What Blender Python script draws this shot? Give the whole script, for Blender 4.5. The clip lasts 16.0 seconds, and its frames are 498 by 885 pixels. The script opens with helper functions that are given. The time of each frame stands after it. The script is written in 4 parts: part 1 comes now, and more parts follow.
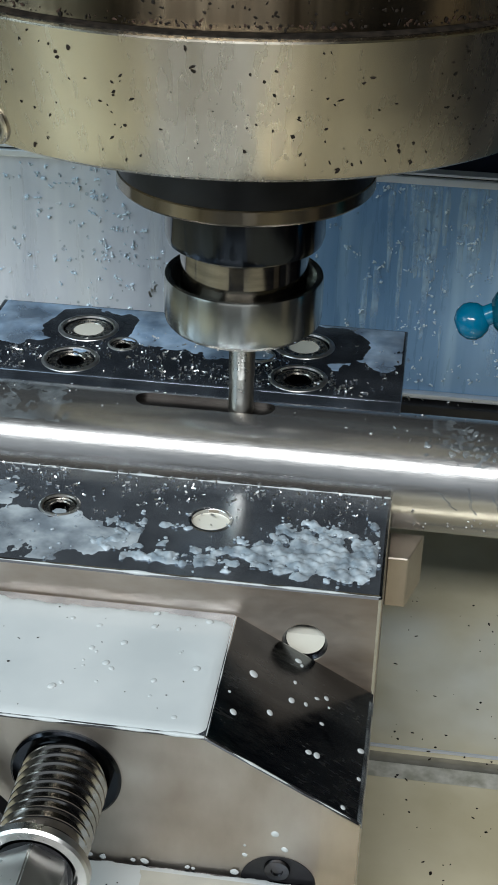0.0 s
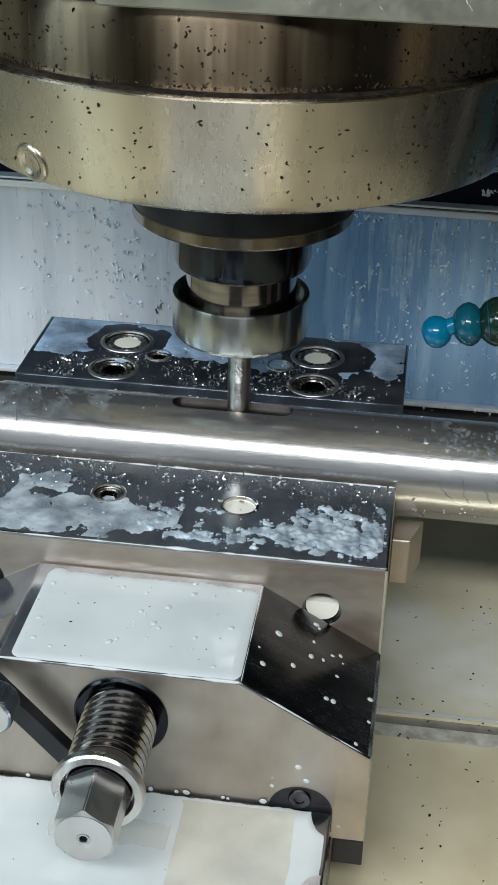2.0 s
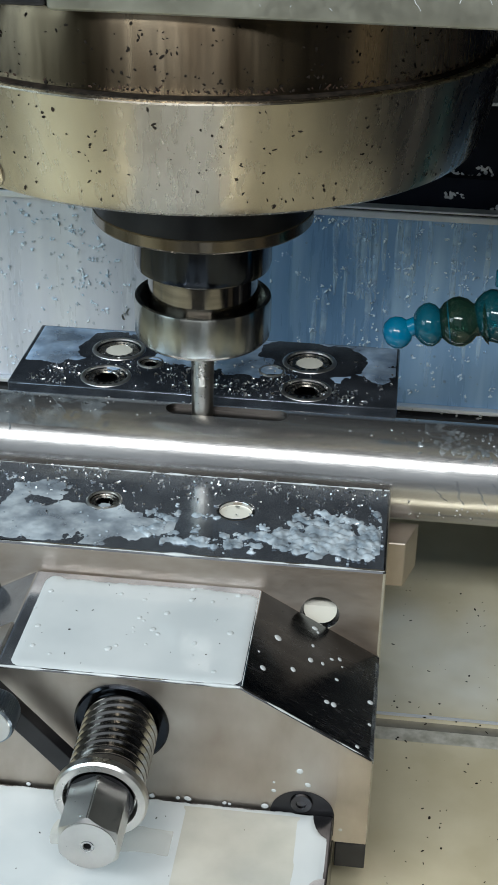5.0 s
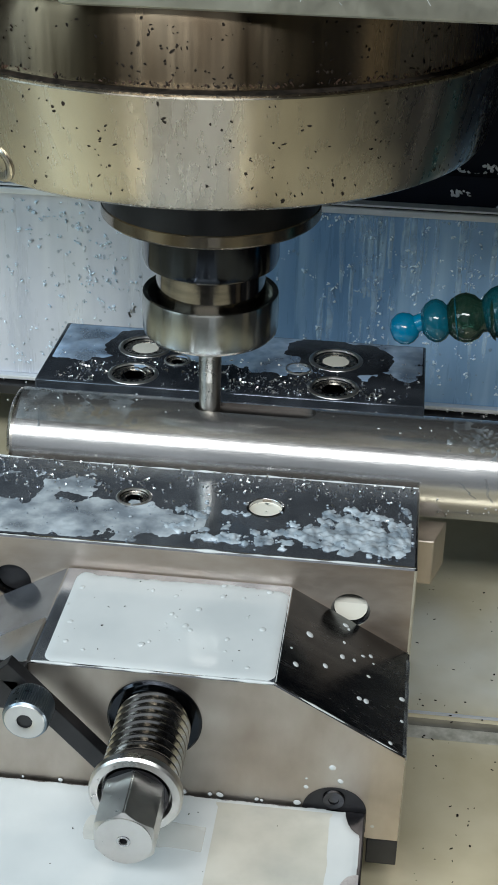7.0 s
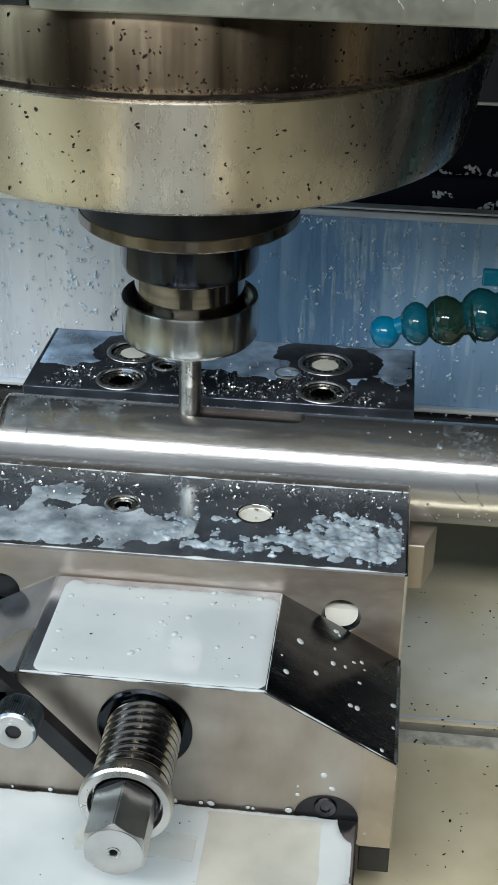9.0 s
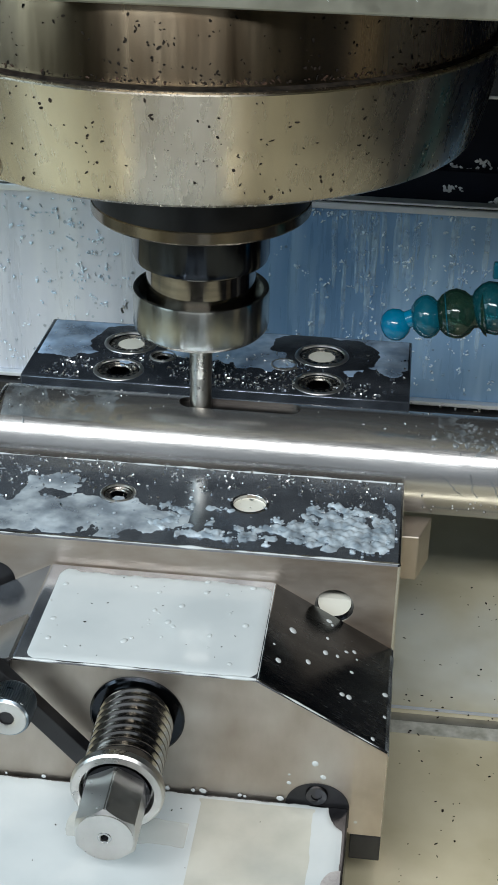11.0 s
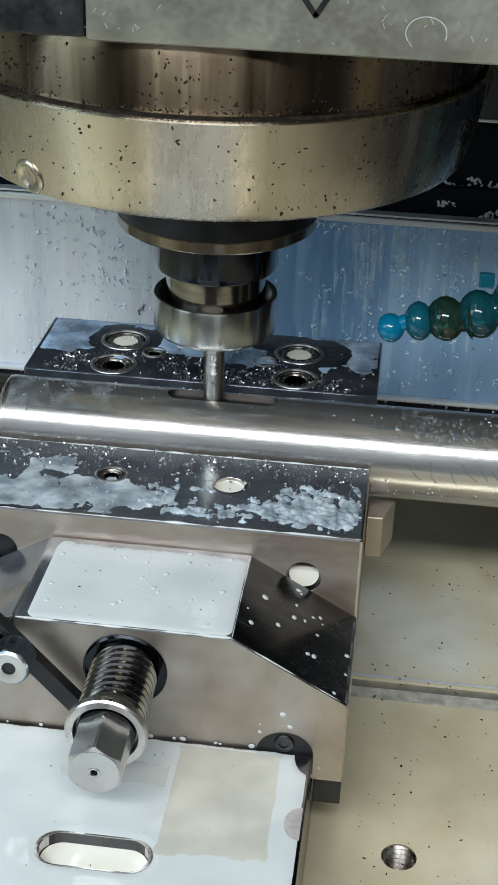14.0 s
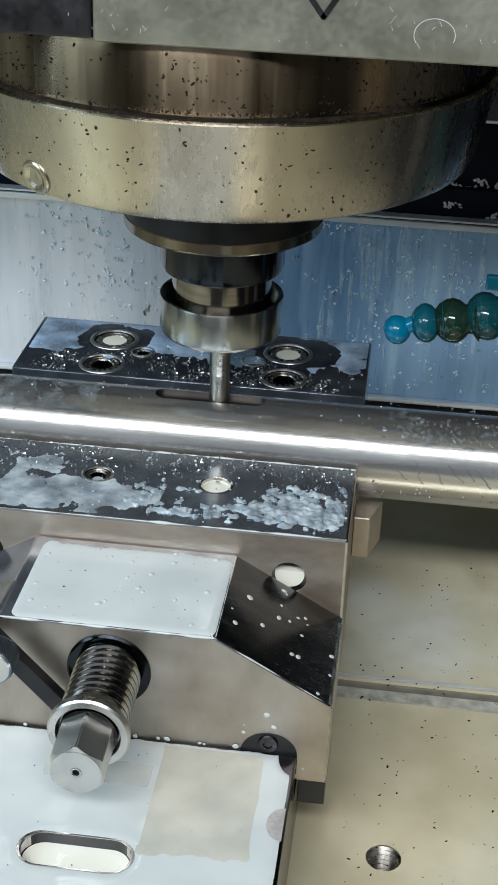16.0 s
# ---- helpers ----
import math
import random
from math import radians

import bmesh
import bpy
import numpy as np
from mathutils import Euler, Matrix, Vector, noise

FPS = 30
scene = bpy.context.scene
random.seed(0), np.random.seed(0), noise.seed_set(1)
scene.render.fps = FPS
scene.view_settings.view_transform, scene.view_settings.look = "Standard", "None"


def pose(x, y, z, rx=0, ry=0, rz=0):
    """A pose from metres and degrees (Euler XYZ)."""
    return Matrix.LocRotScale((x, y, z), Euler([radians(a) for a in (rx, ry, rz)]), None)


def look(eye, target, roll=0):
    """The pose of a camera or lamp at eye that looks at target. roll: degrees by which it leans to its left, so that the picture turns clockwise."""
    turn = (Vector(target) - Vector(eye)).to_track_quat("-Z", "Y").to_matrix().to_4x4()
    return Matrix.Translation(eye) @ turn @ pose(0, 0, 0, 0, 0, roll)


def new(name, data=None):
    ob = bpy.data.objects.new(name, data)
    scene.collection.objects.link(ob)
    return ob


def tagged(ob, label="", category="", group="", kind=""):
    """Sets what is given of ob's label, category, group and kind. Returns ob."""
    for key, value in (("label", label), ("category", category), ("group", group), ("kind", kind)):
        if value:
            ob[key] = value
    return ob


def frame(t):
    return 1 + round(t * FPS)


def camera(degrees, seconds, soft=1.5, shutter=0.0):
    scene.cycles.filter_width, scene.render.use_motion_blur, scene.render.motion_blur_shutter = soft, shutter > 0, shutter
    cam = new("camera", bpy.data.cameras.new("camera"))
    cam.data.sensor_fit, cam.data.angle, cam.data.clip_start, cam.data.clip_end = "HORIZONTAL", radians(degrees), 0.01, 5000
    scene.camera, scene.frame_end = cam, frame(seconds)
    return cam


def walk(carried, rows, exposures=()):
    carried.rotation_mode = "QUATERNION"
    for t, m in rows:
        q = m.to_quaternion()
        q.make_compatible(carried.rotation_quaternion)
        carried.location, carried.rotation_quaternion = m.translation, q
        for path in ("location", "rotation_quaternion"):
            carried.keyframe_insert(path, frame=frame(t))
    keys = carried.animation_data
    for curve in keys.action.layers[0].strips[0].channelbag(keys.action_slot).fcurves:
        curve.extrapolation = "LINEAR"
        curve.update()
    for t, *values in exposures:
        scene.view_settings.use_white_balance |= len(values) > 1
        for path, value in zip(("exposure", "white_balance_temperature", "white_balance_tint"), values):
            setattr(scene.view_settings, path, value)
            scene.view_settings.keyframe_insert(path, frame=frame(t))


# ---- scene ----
cam = camera(20.0, 16.0, soft=1.7)
CM = 0.01
# seconds, eye, target (centimetres) and roll
PATH = [
    (0, 0.21, -31.81, 19.69, -4.73, 6.90, -2.71, 1.54),
    (0.5, 0.64, -35.36, 21.11, -4.19, 3.66, -0.79, 1.77),
    (1, 0.93, -37.28, 21.91, -3.82, 1.84, 0.18, 1.80),
    (1.5, 0.98, -37.29, 21.93, -3.89, 1.81, 0.20, 1.64),
    (2, 0.90, -37.27, 21.83, -3.96, 1.83, 0.08, 1.69),
    (2.5, 0.99, -37.33, 21.79, -3.72, 1.86, 0.19, 1.70),
    (3, 1.07, -37.36, 21.73, -3.50, 1.86, 0.16, 1.72),
    (5.5, 1.48, -37.46, 21.71, -2.80, 1.89, 0.29, 1.23),
    (6, 1.40, -37.56, 21.65, -2.97, 1.79, 0.27, 1.31),
    (6.5, 1.35, -37.62, 21.62, -3.01, 1.73, 0.24, 1.40),
    (7, 1.33, -37.63, 21.57, -3.04, 1.72, 0.19, 1.36),
    (7.5, 1.40, -37.72, 21.58, -2.83, 1.69, 0.28, 1.43),
    (8, 1.50, -37.60, 21.65, -2.57, 1.83, 0.34, 1.35),
    (8.5, 1.65, -37.31, 21.65, -2.43, 2.09, 0.29, 1.16),
    (11, 1.57, -37.53, 21.62, -2.76, 1.74, 0.07, 1.26),
    (11.5, 1.55, -37.57, 21.61, -2.89, 1.66, 0.01, 1.23),
    (12, 1.62, -37.50, 21.62, -2.49, 1.67, -0.17, 1.34),
    (12.5, 1.89, -41.06, 23.02, -2.34, -1.74, 1.56, 1.78),
    (13, 1.84, -41.63, 23.29, -2.48, -2.32, 1.83, 1.74),
    (13.5, 1.83, -41.66, 23.32, -2.48, -2.31, 1.92, 1.89),
    (14, 1.74, -41.73, 23.35, -2.57, -2.39, 1.93, 1.99),
    (14.5, 1.79, -41.72, 23.33, -2.48, -2.36, 1.94, 2.01),
    (15, 1.79, -41.75, 23.35, -2.43, -2.36, 2.00, 2.03),
    (15.5, 1.74, -41.73, 23.43, -2.50, -2.35, 2.07, 2.02),
    (16, 1.65, -41.62, 23.38, -2.77, -2.30, 1.93, 2.07),
]
TABLE = [(0, -0.00), (0.5, 0.26), (1, 0.49), (1.5, 0.66), (2, 0.82), (2.5, 0.98), (3, 1.15), (5.5, 1.93), (6, 2.11), (6.5, 2.28), (7, 2.44), (7.5, 2.60), (8, 2.73), (8.5, 2.71), (9.7, 2.66), (11, 2.24), (11.5, 2.06), (12, 1.89), (12.5, 1.81), (13, 1.64), (13.5, 1.50), (14, 1.32), (14.5, 1.16), (15, 0.99), (15.5, 0.83), (16, 0.68)]
walk(cam, [(t, look(Vector((a, b, c)) * CM, Vector((d, e, f)) * CM, r)) for t, a, b, c, d, e, f, r in PATH], exposures=[(0, -0.09), (1, 0.03), (3, 0.03), (5.5, -0.03), (8.5, 0.0), (12, 0.0), (13.5, 0.04), (16, 0.04)])

# ---- light ----
world = bpy.data.worlds.new("workshop")
scene.world = world
world.use_nodes = True
world.node_tree.nodes["Background"].inputs[0].default_value = (0.80, 0.90, 1.0, 1)
world.node_tree.nodes["Background"].inputs[1].default_value = 0.38
scene.view_settings.exposure = 0.0


def area(name, eye, target, sx, sy, watts, colour):
    lamp = bpy.data.lights.new(name, "AREA")
    lamp.shape, lamp.size, lamp.size_y, lamp.energy, lamp.color = "RECTANGLE", sx * CM, sy * CM, watts, colour
    ob = new(name, lamp)
    ob.matrix_world = look(Vector(eye) * CM, Vector(target) * CM)
    return ob


area("machine_work_light", (-6, -63, 55), (-5, 2, 0), 70, 9, 7.0, (0.93, 0.97, 0.99))
# unseen soft source added on the left; the cabin wall has no window
area("left_light", (-58, -28, 34), (-4, 4, 1), 50, 40, 3.0, (0.68, 0.88, 1.0))


# ---- materials ----
def material(name, c1, c2, scale=150, rough=0.3, rough2=None, metal=0.0, bump=0.0, fine=900, stretch=(1, 1, 1), lo=0.35, hi=0.65, ior=1.45, transmission=0.0, turned=""):
    m = bpy.data.materials.new(name)
    m.use_nodes = True
    n, l = m.node_tree.nodes, m.node_tree.links
    b = n["Principled BSDF"]
    tc, mp = n.new("ShaderNodeTexCoord"), n.new("ShaderNodeMapping")
    mp.inputs["Scale"].default_value = stretch
    l.new(tc.outputs["Object"], mp.inputs["Vector"])
    big, small = n.new("ShaderNodeTexNoise"), n.new("ShaderNodeTexNoise")
    big.inputs["Scale"].default_value, big.inputs["Detail"].default_value = scale, 6
    small.inputs["Scale"].default_value, small.inputs["Detail"].default_value = fine, 4
    l.new(mp.outputs[0], big.inputs["Vector"])
    l.new(mp.outputs[0], small.inputs["Vector"])
    ramp = n.new("ShaderNodeValToRGB")
    ramp.color_ramp.elements[0].position, ramp.color_ramp.elements[1].position = lo, hi
    ramp.color_ramp.elements[0].color, ramp.color_ramp.elements[1].color = (*c1, 1), (*c2, 1)
    l.new(big.outputs["Fac"], ramp.inputs[0])
    l.new(ramp.outputs[0], b.inputs["Base Color"])
    rr = n.new("ShaderNodeMapRange")
    rr.inputs["To Min"].default_value, rr.inputs["To Max"].default_value = rough, rough if rough2 is None else rough2
    mix = n.new("ShaderNodeMath")
    mix.operation = "MULTIPLY_ADD"
    mix.inputs[1].default_value = 0.5
    half = n.new("ShaderNodeMath")
    half.operation, half.inputs[1].default_value = "MULTIPLY", 0.5
    l.new(big.outputs["Fac"], half.inputs[0])
    l.new(small.outputs["Fac"], mix.inputs[0])
    l.new(half.outputs[0], mix.inputs[2])
    rr.inputs["From Min"].default_value, rr.inputs["From Max"].default_value = 0.35, 0.65
    l.new(mix.outputs[0], rr.inputs["Value"])
    l.new(rr.outputs[0], b.inputs["Roughness"])
    b.inputs["Metallic"].default_value, b.inputs["IOR"].default_value = metal, ior
    b.inputs["Transmission Weight"].default_value = transmission
    if turned:
        tan = n.new("ShaderNodeTangent")
        tan.direction_type, tan.axis = "RADIAL", turned
        b.inputs["Anisotropic"].default_value = 0.9
        b.inputs["Anisotropic Rotation"].default_value = 0.25
        l.new(tan.outputs[0], b.inputs["Tangent"])
    if bump:
        bm = n.new("ShaderNodeBump")
        bm.inputs["Strength"].default_value, bm.inputs["Distance"].default_value = bump, 0.0002
        l.new(mix.outputs[0], bm.inputs["Height"])
        l.new(bm.outputs[0], b.inputs["Normal"])
    return m


STEEL = material("ground_steel", (0.46, 0.42, 0.37), (0.62, 0.59, 0.54), 60, 0.20, 0.34, 1.0, 0.05, 700)
# wet jaw steel again, its bluish tone taking in reflections and a thin film
STEEL_TOP = material("reflection_toned_wet_steel", (0.34, 0.37, 0.42), (0.50, 0.54, 0.60), 110, 0.11, 0.22, 0.88, 0.03, 900)
# dark copy of the jaw steel; the slope's dark reflections are in its colour
DARK_SLOPE = material("darkened_slope_steel", (0.11, 0.115, 0.12), (0.20, 0.205, 0.21), 60, 0.13, 0.30, 1.0, 0.05, 600, (0.4, 2.0, 1.0))
SHAFT = material("turned_shaft_steel", (0.46, 0.45, 0.44), (0.57, 0.56, 0.55), 70, 0.15, 0.26, 0.91, 0.02, 900, (0.3, 3, 3))
HEAD_FACE = material("brown_stained_jaw_steel", (0.24, 0.185, 0.14), (0.46, 0.405, 0.35), 40, 0.40, 0.55, 0.8, 0.06, 500, (0.6, 1, 1.4))
MILLED = material("milled_keyway_steel", (0.11, 0.10, 0.095), (0.20, 0.19, 0.18), 120, 0.3, 0.45, 1.0, 0.05, 900, (0.4, 2, 1))
JAW_FACE = material("stained_ground_steel", (0.42, 0.36, 0.30), (0.60, 0.555, 0.50), 45, 0.36, 0.52, 1.0, 0.06, 500, (1, 1, 0.5))
POLISHED = material("polished_shaft_steel", (0.50, 0.49, 0.49), (0.62, 0.61, 0.61), 70, 0.13, 0.24, 1.0, 0.04, 900, (0.3, 3, 3))
RING = material("spindle_ring_steel", (0.40, 0.355, 0.285), (0.59, 0.545, 0.46), 22, 0.22, 0.32, 1.0, 0.0, 500, (1, 1, 0.10), turned="Z")
# tall dark and beige bands paint the ring's reflections into its colour
RING_UP = material("reflection_banded_steel", (0.11, 0.085, 0.055), (0.60, 0.48, 0.33), 20, 0.20, 0.30, 1.0, 0.0, 500, (1, 1, 0.06), 0.40, 0.60, turned="Z")
HOLDER = material("tool_holder_steel", (0.33, 0.335, 0.31), (0.41, 0.415, 0.385), 60, 0.20, 0.23, 1.0, 0.0, 700, (1, 1, 0.1), turned="Z")
NECK = material("turned_dark_neck", (0.15, 0.14, 0.13), (0.27, 0.25, 0.23), 60, 0.07, 0.13, 1.0, 0.02, 700, (1, 1, 8))
THREAD = material("oily_thread_steel", (0.26, 0.25, 0.235), (0.44, 0.42, 0.40), 90, 0.09, 0.20, 1.0, 0.03, 700)
KNURL = material("bluish_knurled_steel", (0.20, 0.25, 0.29), (0.30, 0.35, 0.40), 90, 0.25, 0.40, 1.0, 0.04, 700)
BRIGHT = material("worn_bright_steel", (0.56, 0.55, 0.53), (0.72, 0.71, 0.69), 60, 0.26, 0.42, 1.0, 0.04, 700)
PLATE = material("dark_wet_plate_steel", (0.11, 0.13, 0.16), (0.20, 0.23, 0.275), 110, 0.08, 0.18, 0.84, 0.03, 900)
BLACK_STEEL = material("blackened_steel", (0.05, 0.05, 0.055), (0.10, 0.10, 0.11), 80, 0.14, 0.26, 1.0, 0.04, 700)
COLLAR = material("black_polished_collar", (0.02, 0.023, 0.028), (0.04, 0.044, 0.052), 60, 0.10, 0.16, 1.0, 0.0, 700, (1, 1, 0.1), turned="Z")
FLANGE = material("oily_bronzed_flange", (0.22, 0.185, 0.14), (0.34, 0.29, 0.23), 40, 0.16, 0.26, 1.0, 0.0, 700, (1, 1, 0.1), turned="Z")
CARBIDE = material("carbide_cutter", (0.30, 0.28, 0.24), (0.46, 0.43, 0.38), 90, 0.26, 0.36, 1.0, 0.05, 800)
BLACK = material("black_oxide", (0.006, 0.006, 0.007), (0.018, 0.018, 0.02), 90, 0.30, 0.5, 0.0, 0.05, 700)
ALUMINIUM = material("housing_aluminium", (0.30, 0.295, 0.245), (0.39, 0.385, 0.325), 60, 0.34, 0.5, 0.8, 0.06, 600)
SLATE = material("dark_slate_paint", (0.035, 0.042, 0.055), (0.06, 0.068, 0.085), 30, 0.4, 0.55, 0.0, 0.04, 400)
SHEET = material("coolant_streaked_sheet", (0.175, 0.325, 0.54), (0.275, 0.45, 0.68), 60, 0.22, 0.40, 0.10, 0.08, 500, (1.0, 1.0, 0.10))
SHEET_GREY = material("grey_streaked_sheet", (0.50, 0.535, 0.61), (0.63, 0.66, 0.73), 90, 0.22, 0.40, 0.15, 0.08, 500, (1.0, 1.0, 0.10))
SHEET_EDGE = material("sheet_edge", (0.58, 0.62, 0.66), (0.75, 0.78, 0.80), 90, 0.3, 0.45, 0.4, 0.05, 500, (0.3, 1, 1))
def streaked(m, colour, scale, stretch, lo, hi, amount):
    """Clouds of another colour: dried runs on a sheet, stains, and reflections put into the colour."""
    n, l = m.node_tree.nodes, m.node_tree.links
    b = n["Principled BSDF"]
    below = b.inputs["Base Color"].links[0].from_socket
    tc, mp, no, rp, mx = (n.new(k) for k in ("ShaderNodeTexCoord", "ShaderNodeMapping", "ShaderNodeTexNoise", "ShaderNodeMapRange", "ShaderNodeMix"))
    mp.inputs["Scale"].default_value = stretch
    no.inputs["Scale"].default_value, no.inputs["Detail"].default_value, no.inputs["Distortion"].default_value = scale, 3, 0.25
    l.new(tc.outputs["Object"], mp.inputs["Vector"])
    l.new(mp.outputs[0], no.inputs["Vector"])
    rp.inputs["From Min"].default_value, rp.inputs["From Max"].default_value, rp.inputs["To Max"].default_value = lo, hi, amount
    l.new(no.outputs["Fac"], rp.inputs["Value"])
    mx.data_type = "RGBA"
    l.new(rp.outputs[0], mx.inputs["Factor"])
    l.new(below, mx.inputs[6])
    mx.inputs[7].default_value = (*colour, 1)
    l.new(mx.outputs[2], b.inputs["Base Color"])


NAVY = material("dark_blue_paint", (0.003, 0.005, 0.010), (0.008, 0.011, 0.020), 40, 0.45, 0.6, 0.0, 0.05, 500, ior=1.2)
TABLE_MAT = material("coolant_wet_table", (0.66, 0.59, 0.40), (0.78, 0.71, 0.51), 35, 0.12, 0.26, 0.15, 0.06, 500)
GROOVE = material("dull_groove_steel", (0.16, 0.155, 0.13), (0.26, 0.25, 0.215), 90, 0.35, 0.5, 0.3, 0.1, 700)
TABLE_EDGE = material("stained_groove", (0.42, 0.41, 0.33), (0.72, 0.70, 0.62), 220, 0.3, 0.5, 0.2, 0.2, 900)
MILK = material("milky_coolant", (0.52, 0.555, 0.56), (0.60, 0.63, 0.63), 40, 0.06, 0.10, 0.0, 0.0, 300, ior=1.33)
CREAM = material("cream_coolant", (0.76, 0.74, 0.64), (0.84, 0.82, 0.74), 40, 0.06, 0.10, 0.0, 0.0, 300, ior=1.33)
# cream tint for the reflection below the screw, put into the colour
CREAM_REFLECT = material("cream_reflection_tint", (0.72, 0.705, 0.635), (0.78, 0.765, 0.70), 60, 0.06, 0.12, 0.0, 0.0, 300, ior=1.33)
STAIN = material("pinkish_dried_stain", (0.36, 0.33, 0.32), (0.46, 0.43, 0.42), 120, 0.2, 0.4)
FOAM = material("coolant_foam", (0.25, 0.31, 0.36), (0.56, 0.63, 0.68), 260, 0.08, 0.2, 0.0, 0.25, 700, ior=1.33)
# beige tint for the jaw's reflection, painted onto the bed coolant
BEIGE_REFLECT = material("beige_reflection_tint", (0.54, 0.53, 0.46), (0.59, 0.58, 0.515), 60, 0.06, 0.12, 0.0, 0.0, 300, ior=1.33)
FILM = material("thin_coolant_film", (0.32, 0.46, 0.65), (0.46, 0.61, 0.80), 200, 0.06, 0.14, 0.0, 0.05, 600, ior=1.33)
SKIN = material("dried_coolant_skin", (0.22, 0.25, 0.27), (0.42, 0.46, 0.48), 260, 0.12, 0.25, 0.5, 0.1, 700, ior=1.33)
HAZE = material("bluish_coolant_film", (0.30, 0.35, 0.40), (0.56, 0.62, 0.66), 120, 0.06, 0.14, 0.0, 0.05, 600, ior=1.33)
CHIP = material("steel_chips", (0.60, 0.60, 0.60), (0.92, 0.92, 0.92), 500, 0.2, 0.4, 1.0)
CLUMP = material("wet_chip_clumps", (0.64, 0.80, 0.94), (0.88, 0.96, 1.0), 500, 0.05, 0.2, 0.0)
RUST = material("brown_rust", (0.02, 0.010, 0.005), (0.05, 0.022, 0.010), 300, 0.6, 0.8)
GRIT = material("black_grit", (0.006, 0.005, 0.004), (0.022, 0.017, 0.013), 500, 0.75, 0.9, ior=1.2)
DROP = material("coolant_drops", (0.86, 0.93, 0.98), (0.92, 0.97, 1.0), 400, 0.03, 0.06, 0.0, 0.0, 300, ior=1.33, transmission=0.85)
RUNS = material("pale_coolant_runs", (0.52, 0.74, 0.95), (0.66, 0.86, 1.0), 120, 0.10, 0.2, 0.0, 0.0, 300, ior=1.33)
BLUE = material("blue_plastic", (0.0, 0.11, 0.21), (0.0, 0.15, 0.27), 60, 0.12, 0.2, 0.0, 0.03, 300)
AQUA = material("pale_blue_plastic", (0.003, 0.08, 0.125), (0.006, 0.115, 0.165), 60, 0.06, 0.14, 0.0, 0.03, 300, transmission=0.35)
TEAL = material("translucent_teal_plastic", (0.004, 0.06, 0.075), (0.008, 0.09, 0.11), 60, 0.05, 0.1, 0.0, 0.03, 300, transmission=0.55)
GREEN = material("clear_green_plastic", (0.010, 0.035, 0.026), (0.02, 0.06, 0.04), 60, 0.05, 0.1, 0.0, 0.03, 300, transmission=0.6)
WHITE_PAINT = material("chipped_white_paint", (0.6, 0.62, 0.65), (0.75, 0.77, 0.8), 100, 0.5, 0.6)
CABIN_LIGHT = material("pale_green_cabin_paint", (0.42, 0.46, 0.42), (0.50, 0.53, 0.48), 8, 0.4, 0.5, 0.0, 0.02, 60)
CABIN_DARK = material("dark_cabin_paint", (0.03, 0.03, 0.035), (0.05, 0.05, 0.055), 8, 0.4, 0.5, 0.0, 0.02, 60)
CABIN_WARM = material("warm_cabin_paint", (0.20, 0.16, 0.11), (0.26, 0.21, 0.15), 8, 0.4, 0.5, 0.0, 0.02, 60)
def cloudy(m, scale, lo, hi):
    """A film that is thin in places: its cover comes and goes in soft clouds."""
    n, l = m.node_tree.nodes, m.node_tree.links
    tc, no, rp = n.new("ShaderNodeTexCoord"), n.new("ShaderNodeTexNoise"), n.new("ShaderNodeMapRange")
    no.inputs["Scale"].default_value, no.inputs["Detail"].default_value = scale, 5
    l.new(tc.outputs["Object"], no.inputs["Vector"])
    rp.inputs["From Min"].default_value, rp.inputs["From Max"].default_value = 0.36, 0.62
    rp.inputs["To Min"].default_value, rp.inputs["To Max"].default_value = lo, hi
    l.new(no.outputs["Fac"], rp.inputs["Value"])
    l.new(rp.outputs[0], n["Principled BSDF"].inputs["Alpha"])


cloudy(HAZE, 60, 0.45, 0.95)
cloudy(FOAM, 150, 0.55, 1.0)
cloudy(FILM, 60, 0.30, 1.0)
cloudy(RUNS, 90, 0.0, 0.5)
cloudy(SKIN, 120, 0.15, 0.8)
cloudy(BEIGE_REFLECT, 40, 0.7, 1.0)
cloudy(CREAM_REFLECT, 50, 0.35, 0.85)
streaked(SHEET, (0.46, 0.66, 0.84), 110, (1, 1, 0.09), 0.55, 0.74, 0.55)
streaked(SHEET_GREY, (0.74, 0.77, 0.80), 80, (1, 1, 0.07), 0.52, 0.75, 0.7)
# pale and brown clouds put blotchy table reflections into the base colour
streaked(TABLE_MAT, (0.80, 0.80, 0.72), 14, (1, 1, 1), 0.56, 0.74, 0.6)
streaked(TABLE_MAT, (0.42, 0.36, 0.20), 24, (1, 1, 1), 0.57, 0.78, 0.5)
streaked(JAW_FACE, (0.20, 0.14, 0.09), 26, (0.6, 1, 1.3), 0.57, 0.80, 0.55)
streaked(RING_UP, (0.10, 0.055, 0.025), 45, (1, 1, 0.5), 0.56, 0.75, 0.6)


# ---- mesh tools, all in centimetres ----
def thing(name, base, label="", category="", group="", kind=""):
    ob = new(name)
    ob.location = Vector(base) * CM
    return tagged(ob, label, category, group, kind)


def place(ob):
    return ob.matrix_basis.translation + (place(ob.parent) if ob.parent else Vector())


def smooth(me, angle=35):
    me.polygons.foreach_set("use_smooth", [True] * len(me.polygons))
    me.set_sharp_from_angle(angle=radians(angle))


